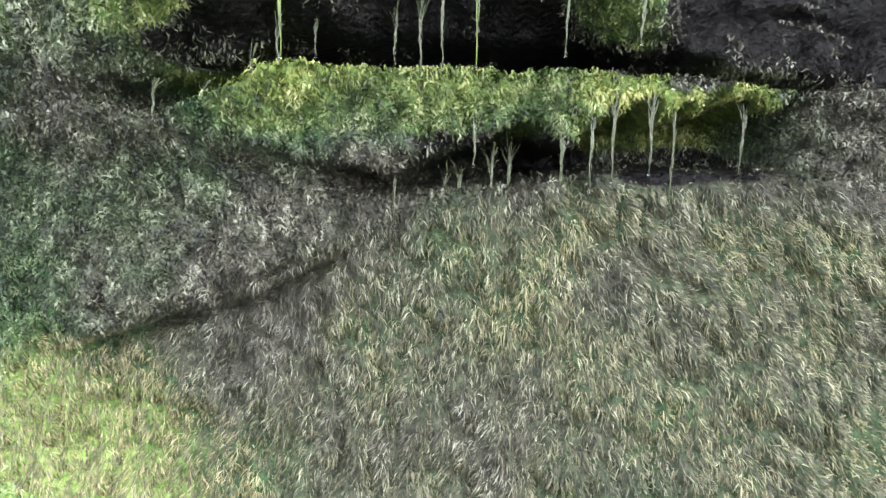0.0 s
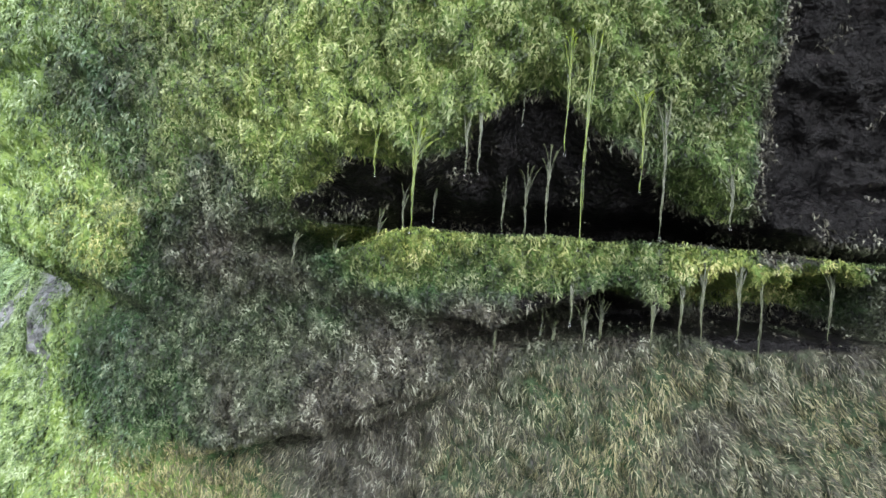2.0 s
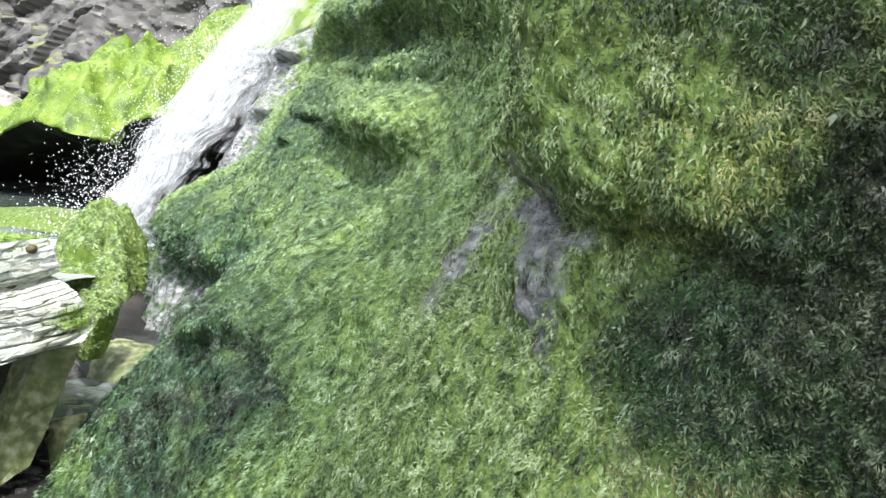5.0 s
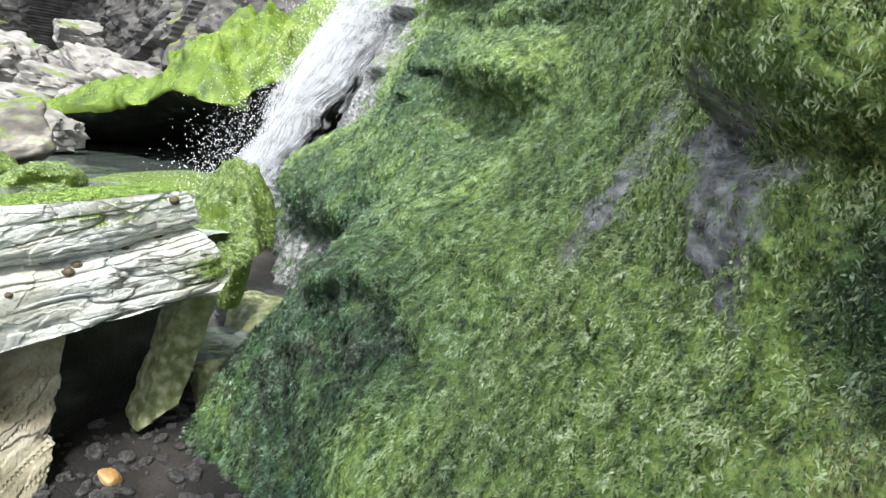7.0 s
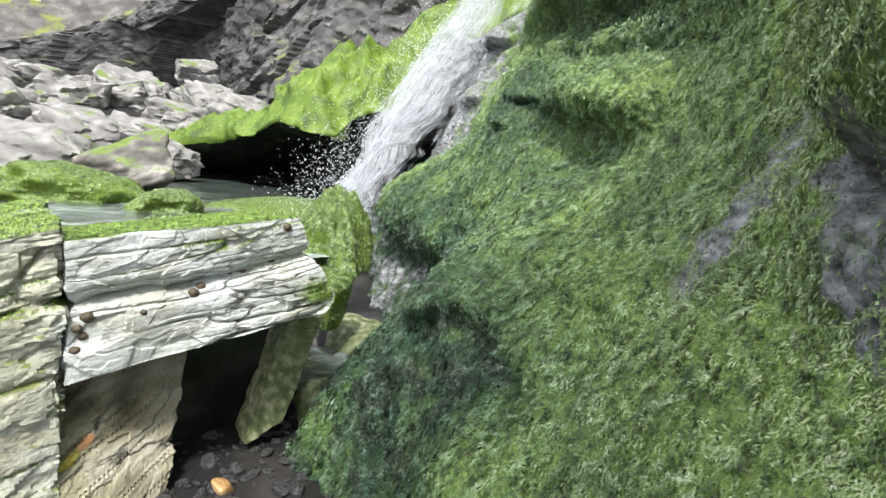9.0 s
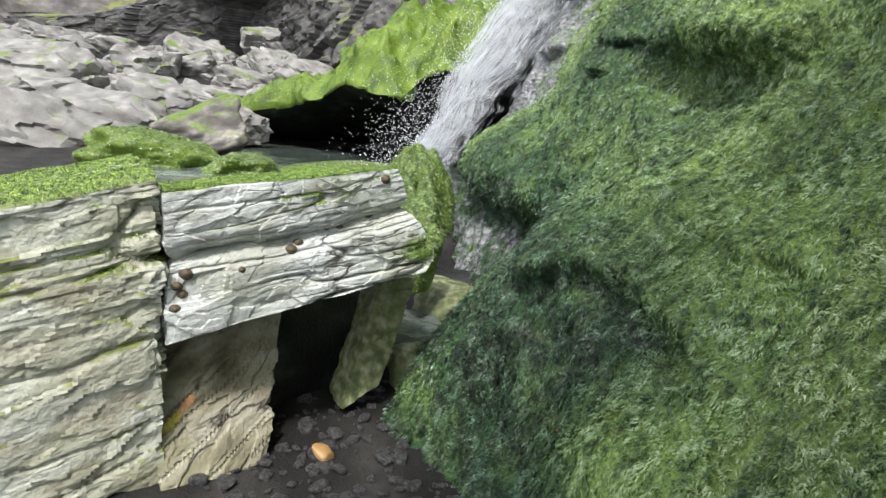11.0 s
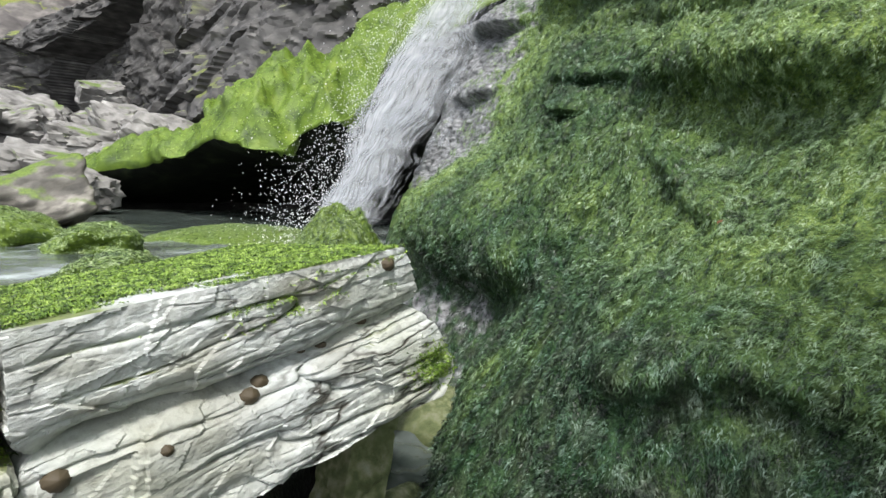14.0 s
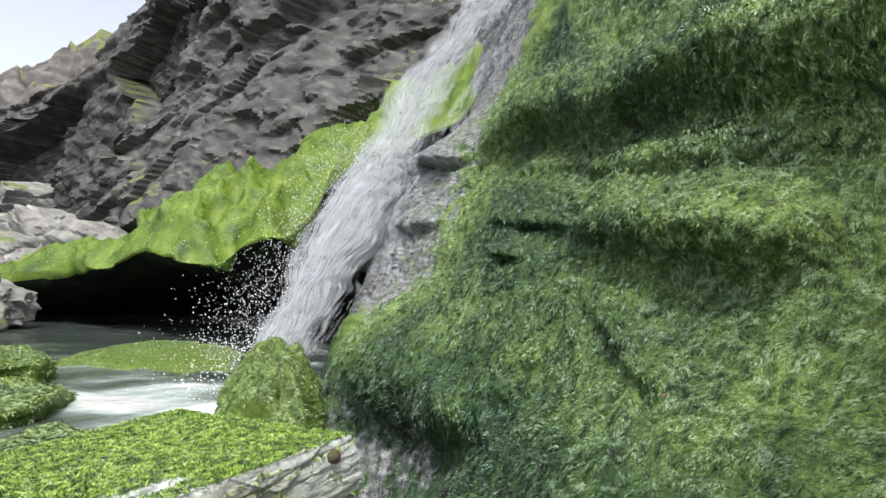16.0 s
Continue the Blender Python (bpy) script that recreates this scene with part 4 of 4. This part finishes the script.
# ---- boulder beach ----
for at, size, turn, seed, label in (
        ((-16, 1.5, 1.3), (1.4, 1.0, 0.6), (5, 10, 20), 21, "big pale boulder with a flat top"),
        ((-13.2, 0.7, 0.9), (1.3, 0.9, 0.6), (10, 15, 40), 22, "dark jagged layered boulder"),
        ((-25, 3.6, 2.7), (1.5, 1.2, 1.0), (0, 20, 10), 23, "grey boulder with orange and green growth"),
        ((-20.5, 3.0, 1.5), (0.35, 0.3, 0.45), (0, 10, 10), 24, "small white stone on the boulder beach"),
        ((-20, 4.1, 2.0), (1.0, 0.8, 0.6), (0, 0, 50), 25, "rounded pale grey boulder"),
        ((-18.6, 4.8, 1.6), (1.5, 0.9, 0.45), (0, 5, 20), 26, "flat grey boulder with green growth"),
        ((-20.5, 5.3, 2.4), (1.0, 0.8, 0.7), (0, 20, 0), 27, "dark angular boulder by the cliff"),
        ((-17.5, 5.6, 2.1), (1.3, 0.9, 0.7), (10, 20, 30), 28, "green-tinged angular boulder by the cliff"),
        ((-28.5, 6.8, 4.1), (1.2, 1.0, 0.8), (0, 0, 0), 29, "round boulder at the foot of the cliff"),
        ((-17.5, 2.9, 1.3), (1.0, 0.8, 0.6), (0, 10, 70), 30, "grey angular boulder among the others"),
        ((-15.0, 2.8, 1.0), (0.9, 0.6, 0.5), (5, 0, 30), 31, "grey angular boulder among the others"),
        ((-22, 1.6, 2.0), (1.6, 1.1, 0.9), (0, 0, 15), 32, "pale boulder with a flat side"),
        ((-12.6, -0.9, 0.8), (1.4, 1.0, 0.7), (0, 15, 60), 33, "dark jagged layered boulder"),
        ((-18, -0.6, 1.6), (1.8, 1.3, 0.9), (0, 0, 35), 34, "large pale boulder on the beach")):
    tagged(rock("boulder", at, size, turn, seed, BOULDER, label, "boulder", strata=0.012, facet=0.11, sharp=40, facets=16, rough=0.035), group="boulders of the beach")

rng = np.random.default_rng(5)
for k in range(64):
    x, y = rng.uniform(-31, -13), rng.uniform(-4, 6.4)
    r = rng.uniform(0.25, 0.75)
    if x > -17.5 and y > 1.8:      # the pool and the hollow stay clear
        continue
    ob = rock("boulder", (x, y, float(ground_z(np.array([x]), np.array([y]))[0]) + 0.25 * r), (r * 1.3, r, r * 0.7), (rng.uniform(-20, 20), rng.uniform(-20, 20), rng.uniform(0, 360)),
              500 + k, BOULDER, "grey angular boulder among the others", "boulder", strata=0.012, facet=0.11, sharp=40, facets=14, rough=0.035, level=4)
    tagged(ob, group="boulders of the beach")

# ---- green terrace with the cave under its lip ----
LIP_X = (-17.5, -16.2, -15.0, -13.2, -12.0, -10.7, -10.2, -9.0, -7.5)
LIP_Y = (3.2, 3.4, 4.0, 4.7, 5.1, 5.7, 6.3, 7.0, 7.6)
LIP_Z = (0.8, 1.0, 1.45, 1.95, 1.95, 2.45, 3.2, 3.9, 5.0)
u = np.linspace(0, 8, 260)
lx, ly, lz = (curve1(np.arange(9), k, u) for k in (LIP_X, LIP_Y, LIP_Z))
back = np.array([4.6, 4.6, 4.5, 4.0, 2.5, 1.0, 0.05, 0.06, 0.5, 1.3, 2.2, 3.4, 6.0])
rise = np.array([-3.0, -1.8, -1.1, -0.65, -0.46, -0.28, -0.06, 0.10, 0.42, 0.95, 1.5, 1.75, 2.4])
w = np.linspace(0, 12, 110)
bk, rs = curve1(np.arange(13), back, w), curve1(np.arange(13), rise, w)
thick = curve1((0, 2, 4, 6, 8), (0.4, 0.8, 1.5, 1.5, 1.2), u)[:, None]
TX = lx[:, None] - 0.35 * bk[None] * np.ones_like(thick)
TY = ly[:, None] + bk[None] * np.ones_like(thick)
TZ = lz[:, None] + np.where(rs > 0, rs * thick, rs)
lump = 0.30 * fbm(TX * 0.6, TY * 0.8, TZ * 0.8, 3, 101) + 0.36 * ridged(TX * 0.7 + TY * 0.4, TY * 0.5, TX * 0, 3, 106) + 0.20 * shards(TX * 0.9, TY * 1.3, TZ * 1.2, 103) + 0.06 * fbm(TX * 4, TY * 4, TZ * 4, 3, 102)
TZ = TZ + lump * smooth(0, 2.2, w - 5.6)
TY = TY + 0.25 * fbm(TX * 0.8, TY * 0 + 3, TZ * 0.8, 3, 104)
TERRACE = rock_material("green terrace", ((0.03, 0.06, 0.010), (0.10, 0.165, 0.018), (0.13, 0.205, 0.022), (0.20, 0.27, 0.04)), 0.6, 5, (1, 1, 1), relief=1.0)
# near-black colour under the lip: the cave's shade put into the rock
CAVE = rock_material("wet rock with painted shade", ((0.003, 0.004, 0.003), (0.007, 0.009, 0.006), (0.012, 0.016, 0.009), (0.025, 0.034, 0.016)), 0.75, 8, (1, 1, 1), spec=0.1)
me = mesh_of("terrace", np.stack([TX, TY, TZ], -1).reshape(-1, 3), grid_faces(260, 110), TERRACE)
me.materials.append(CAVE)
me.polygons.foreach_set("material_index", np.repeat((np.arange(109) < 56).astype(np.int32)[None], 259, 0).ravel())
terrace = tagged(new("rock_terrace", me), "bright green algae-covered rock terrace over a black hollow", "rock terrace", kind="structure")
carpet(terrace, 90000, 0.05, 0.006, 307, "bright green algae fronds on the rock terrace", 0.3, lift=0.3)

# ---- cliff and headland ----
CX = (-66, -54, -44, -36.5, -31.5, -28.5, -24, -17.7, -12, -5, 6, 20)
CY = (-22, -9, 1.5, 6.5, 8.6, 9.4, 8.9, 9.2, 11.5, 15, 17, 18)
TOP = (6.5, 6.8, 7.6, 10.5, 12.0, 27, 28, 28, 28, 28, 28, 28)
u, v = np.linspace(0, 11, 700), np.linspace(0, 1, 340)
cx, cy = curve1(np.arange(12), CX, u)[:, None] + 0 * v, curve1(np.arange(12), CY, u)[:, None] + 0 * v
high = np.interp(u, np.arange(12), TOP)[:, None] * (1 + 0.04 * fbm(cx * 0.5, cx * 0, cx * 0, 3, 119))
cz = -1 + (high + 1) * v[None]
brow = smooth(0.80, 1.0, v)[None] * smooth(-28, -33, cx)     # grassy brow that leans back
cy, cx = cy + 5.0 * brow, cx - 4.0 * brow
hollow = np.exp(-((cx + 36.5) / 2.6) ** 2 - ((cz - 3.2) / 1.9) ** 2)   # dark cave at the foot
cy = cy + 3.5 * hollow
cy = cy + 0.12 * (cz - 4) + 1.9 * shards(cx * 0.13, cz * 0.22 - cx * 0.10, cz * 0, 111) + 0.40 * shards(cx * 0.45, cz * 0.7 - cx * 0.3, cz * 0, 113) + 0.13 * shards(cx * 1.3, cz * 2.2 - cx * 0.9, cz * 0, 117) + 0.12 * fbm(cx * 1.5, cz * 2.5, cz * 0, 4, 115)
cliff_me = mesh_of("cliff", np.stack([cx, cy, cz], -1).reshape(-1, 3), grid_faces(700, 340)[:, ::-1], DARK)
cliff_me.set_sharp_from_angle(angle=radians(22))
tagged(new("cliff", cliff_me),
       "dark grey-brown fractured slate cliff", "cliff", kind="structure")
HEAD = rock_material("grassy headland", ((0.04, 0.037, 0.036), (0.09, 0.083, 0.08), (0.14, 0.13, 0.12), (0.22, 0.205, 0.19)), 0.8, 0.8, (0.25, 0.25, 0.5, 0, 15, 0), 0.28, 0.3, moss=(0.26, 0.27, 0.07), growth=0.25)
hx, hy = np.meshgrid(np.linspace(-95, -34, 200), np.linspace(-60, 45, 240), indexing="ij")
crest = curve1((-60, -10, 0, 12, 20, 45), (5, 7, 9.5, 15.5, 22, 30), hy)
hz = 1.5 + (crest - 1.5) * smooth(-36 + 0 * hx, -58 + 0 * hx, hx + 2.5 * fbm(hx * 0.12, hy * 0.12, hx * 0, 3, 121)) + 0.8 * fbm(hx * 0.3, hy * 0.3, hx * 0, 4, 125) + 1.3 * shards(hx * 0.22, hy * 0.22, hx * 0, 127) + 0.5 * shards(hx * 0.6, hy * 0.6, hx * 0, 129)
tagged(new("headland", mesh_of("headland", np.stack([hx, hy, hz], -1).reshape(-1, 3), grid_faces(200, 240), HEAD)),
       "distant slate headland with grass on its top", "headland", kind="structure")

# ---- waterfall ----
FALL = ((-6.45, 3.15, 0.55), (-6.66, 3.3, 0.96), (-7.0, 4.0, 1.78), (-7.25, 4.75, 2.76), (-7.25, 5.1, 3.34), (-7.4, 5.8, 4.38), (-7.3, 6.4, 5.3), (-7.2, 7.0, 6.1), (-7.1, 7.8, 7.0))
FALL_WIDE = (0.40, 0.50, 0.80, 0.95, 0.9, 0.75, 0.7, 0.6, 0.5)
fm, n, l, p = material("falling water", 0.35, 0.5)
p.inputs["Base Color"].default_value = (0.39, 0.42, 0.455, 1)
strip = n.new("ShaderNodeAttribute")
strip.attribute_name = "across"
lengthwise = n.new("ShaderNodeAttribute")
lengthwise.attribute_name = "along"
comb = n.new("ShaderNodeCombineXYZ")
l.new(strip.outputs["Fac"], comb.inputs[0])
l.new(lengthwise.outputs["Fac"], comb.inputs[1])
stream = noise_node(n, l, 9.0, 10, (4, 0.35, 1), comb.outputs[0])
burst = noise_node(n, l, 7.0, 8, (1, 0.8, 1), comb.outputs[0])
fade = n.new("ShaderNodeAttribute")
fade.attribute_name = "middle"
sumup = n.new("ShaderNodeMath")
sumup.operation = "ADD"
l.new(mix(n, l, 0.4, stream, burst), sumup.inputs[0])
l.new(fade.outputs["Fac"], sumup.inputs[1])
l.new(ramp(n, l, sumup.outputs[0], (0.44, (0.0, 0.0, 0.0)), (0.88, (1, 1, 1))), p.inputs["Alpha"])
bump(n, l, p, stream, 0.6, 0.05)
waterfall = tagged(new("waterfall"), "white waterfall rushing down a wet rock chute", "waterfall")
for layer in range(4):
    u = np.linspace(2.0 if layer == 3 else 0, 8, 160)
    c = np.stack([curve1(np.arange(9), [q[k] for q in FALL], u) for k in range(3)], -1)
    half = curve1(np.arange(9), FALL_WIDE, u) * 0.5 * (1.05 - 0.12 * layer) * (1 + 0.22 * fbm(u * 3 + layer * 5, u * 0, u * 0, 3, 140 + layer))
    t = np.linspace(-1, 1, 40)
    side = np.array([0.80, 0.60, 0.0])
    P = c[:, None] + side * (half[:, None] * t[None])[..., None]
    P[..., 1] -= 0.10 * layer + 0.12 * (1 - t[None] ** 2)
    P[..., 0] -= 0.04 * layer
    if layer == 3:   # thin film that runs over the rock beside the fall
        P = P + side * 0.5 + np.array([0.05, 0.42, 0.0])
    wob = 0.10 * fbm(P[..., 0] * 3, P[..., 2] * 1.2, P[..., 1] + layer * 9, 4, 131 + layer)
    P[..., 1] += wob
    ob = new("water_sheet", mesh_of("water_sheet", P.reshape(-1, 3), grid_faces(160, 40), fm,
             middle=np.broadcast_to((0.03 if layer == 3 else 0.16) - 0.42 * np.abs(t) ** 2.5, P.shape[:2]), across=np.broadcast_to(t * 0.5 + layer, P.shape[:2]), along=np.broadcast_to(u[:, None], P.shape[:2])))
    ob.parent = waterfall


# spray thrown off the fall towards the dark hollow
rng = np.random.default_rng(77)
count = 5200
h = rng.uniform(0.3, 4.2, count)
centre = np.stack([curve1(np.arange(9), [q[k] for q in FALL], h) for k in range(3)], -1)
off = np.abs(rng.normal(0, 0.45, count)) + 0.15
place = centre + np.stack([-0.75 * off - 0.2, -0.45 * off - 0.1 * rng.normal(0, 1, count), rng.normal(0, 0.25, count)], -1)
tet = np.array([[1, 1, 1], [-1, -1, 1], [-1, 1, -1], [1, -1, -1]]) * 0.6
size = rng.uniform(0.002, 0.008, count)
V = place[:, None] + tet[None] * size[:, None, None] * np.array([1, 1, 1.4])
T = np.array([[0, 1, 2], [0, 3, 1], [0, 2, 3], [1, 3, 2]])
F = (np.arange(count)[:, None, None] * 4 + T[None]).reshape(-1, 3)
sm, n, l, p = material("spray", 0.3, 0.5)
p.inputs["Base Color"].default_value = (0.85, 0.87, 0.9, 1)
spray = new("spray", mesh_of("spray", V.reshape(-1, 3), F, sm))
spray.parent = waterfall


# ---- limpets and shingle ----
shell_m, n, l, p = material("limpet shell", 0.6, 0.4)
l.new(ramp(n, l, noise_node(n, l, 90, 4), (0.35, (0.035, 0.028, 0.018)), (0.6, (0.11, 0.085, 0.05)), (0.75, (0.2, 0.17, 0.11))), p.inputs["Base Color"])


def limpet_mesh(seed):
    """A low ribbed cone with a slightly off-centre top."""
    t = np.linspace(0, 2 * np.pi, 28, endpoint=False)
    rings = np.array([1.0, 0.97, 0.8, 0.58, 0.32, 0.1, 0.02])
    high = np.array([0.0, 0.12, 0.34, 0.54, 0.70, 0.78, 0.79])
    rib = 1 + 0.05 * np.cos(t * 9 + seed) + 0.03 * np.cos(t * 4 + seed * 2)
    V = np.stack([rings[:, None] * np.cos(t) * rib + 0.12 * high[:, None], 0.86 * rings[:, None] * np.sin(t) * rib, high[:, None] + 0 * t], -1)
    q = np.arange(7 * 28).reshape(7, 28)
    f = np.stack([q[:-1], np.roll(q[:-1], -1, 1), np.roll(q[1:], -1, 1), q[1:]], -1).reshape(-1, 4)
    return mesh_of("limpet", V.reshape(-1, 3), f, shell_m)


# y and height on the face of the slab, and radius
for k, (ly, lz2, r) in enumerate(((0.83, 0.828, 0.026), (0.865, 0.855, 0.024), (1.06, 0.915, 0.018), (1.00, 0.905, 0.014), (1.20, 0.965, 0.022), (1.245, 1.14, 0.024),
                                  (0.415, 0.745, 0.028), (0.38, 0.70, 0.022), (0.37, 0.61, 0.024), (0.62, 0.76, 0.016), (0.40, 0.665, 0.022))):
    hit, place, normal, index = slab.ray_cast(Vector((-2.5, ly, lz2)), Vector((-1, 0, 0)))
    if hit:
        ob = new("limpet", limpet_mesh(k))
        ob.matrix_world = Matrix.Translation(place - normal * 0.003) @ (normal + Vector((0.6, 0, 0))).to_track_quat("Z", "Y").to_matrix().to_4x4() @ Matrix.Scale(r, 4)
        tagged(ob, "brown ribbed limpet stuck to the pale slab", "limpet", "limpets on the slab")

peb_m = rock_material("shingle", ((0.015, 0.015, 0.016), (0.05, 0.05, 0.052), (0.11, 0.11, 0.112), (0.26, 0.25, 0.24)), 0.3, 20)
orange_m = rock_material("orange quartz", ((0.25, 0.13, 0.05), (0.42, 0.25, 0.10), (0.52, 0.36, 0.18), (0.6, 0.5, 0.35)), 0.4, 20)
rng = np.random.default_rng(9)
kinds = [rock_mesh("pebble", (1, 0.75, 0.45), 400 + k, peb_m, 3, 5, 0.05, sharp=6) for k in range(6)]
for k in range(420):
    x, y = rng.uniform(-4.1, -2.6), rng.uniform(0.35, 1.5)
    if y > face_y(np.array([x]), np.array([0.0]))[0] - 0.02:
        continue
    r = 0.010 + 0.045 * rng.uniform(0, 1) ** 2.5
    ob = new("pebble", kinds[k % 6])
    ob.matrix_world = pose(x, y, float(ground_z(np.array([x]), np.array([y]))[0]) + r * 0.2, rng.uniform(-15, 15), rng.uniform(-15, 15), rng.uniform(0, 360)) @ Matrix.Scale(r, 4)
    tagged(ob, "small wet grey beach pebble on grit", "pebble", "pebbles under the slab")
rock("pebble", (-3.5, 0.96, -0.075), (0.062, 0.05, 0.03), (0, 5, 20), 431, orange_m, "orange and cream banded beach stone", "pebble", level=4, facets=5, sharp=6)


# ---- a few dead leaves caught on the algae ----
leaf_m, n, l, p = material("dead leaf", 0.6, 0.3)
l.new(ramp(n, l, noise_node(n, l, 80, 4), (0.35, (0.10, 0.04, 0.02)), (0.65, (0.24, 0.12, 0.06))), p.inputs["Base Color"])
u, v = np.meshgrid(np.linspace(0, 1, 12), np.linspace(-1, 1, 7), indexing="ij")
half = 0.32 * np.sin(np.pi * u ** 0.8) + 0.01
leaf_v = np.stack([u - 0.5, v * half, 0.12 * np.abs(v) * half * 3 + 0.08 * np.sin(u * 5)], -1).reshape(-1, 3)
leaf_me = mesh_of("dead_leaf", leaf_v, grid_faces(12, 7), leaf_m)
for x, z, size, turn in ((-2.48, 0.47, 0.02, 20), (-3.09, 1.29, 0.026, 70), (-2.2, 0.62, 0.017, 120)):
    y = float(face_y(np.array([x]), np.array([z]))[0])
    ob = new("dead_leaf", leaf_me)
    ob.matrix_world = Matrix.Translation((x, y - 0.022, z + 0.012)) @ Vector((-0.45, -0.65, 0.62)).to_track_quat("Z", "Y").to_matrix().to_4x4() @ pose(0, 0, 0, 0, 0, turn) @ Matrix.Scale(size, 4)
    tagged(ob, "small red-brown dead leaf lying on the algae", "leaf", "dead leaves on the rock face")


# ---- yellow and orange lichen on the lower block ----
for name, one, two, start, end, wide, label in (("lichen_patch", (0.36, 0.30, 0.05), (0.50, 0.44, 0.11), (0.315, 0.09), (0.395, 0.145), 0.020, "yellow lichen streak on the ochre block"),
                                               ("lichen_patch", (0.32, 0.16, 0.07), (0.44, 0.28, 0.15), (0.39, 0.142), (0.455, 0.185), 0.017, "orange lichen patch on the ochre block")):
    lm, n, l, p = material("lichen " + label.split()[0], 0.8, 0.2)
    l.new(ramp(n, l, noise_node(n, l, 70, 5), (0.35, one), (0.65, two)), p.inputs["Base Color"])
    rows = []
    for k in range(25):
        t = k / 24
        half = wide * (0.35 + 0.65 * math.sin(math.pi * t)) * (1 + 0.4 * math.sin(k * 2.3))
        for j in range(7):
            w = (j / 6 - 0.5) * 2 * half
            cy_, cz_ = start[0] + (end[0] - start[0]) * t - w * 0.8, start[1] + (end[1] - start[1]) * t + w * 0.6
            hit, place, normal, index = lower_block.ray_cast(Vector((-2.5, cy_, cz_)), Vector((-1, 0, 0)))
            rows.append(tuple(place + normal * 0.004) if hit else (-3.6, cy_, cz_))
    tagged(new(name, mesh_of(name, rows, grid_faces(25, 7), lm)), label, "lichen")
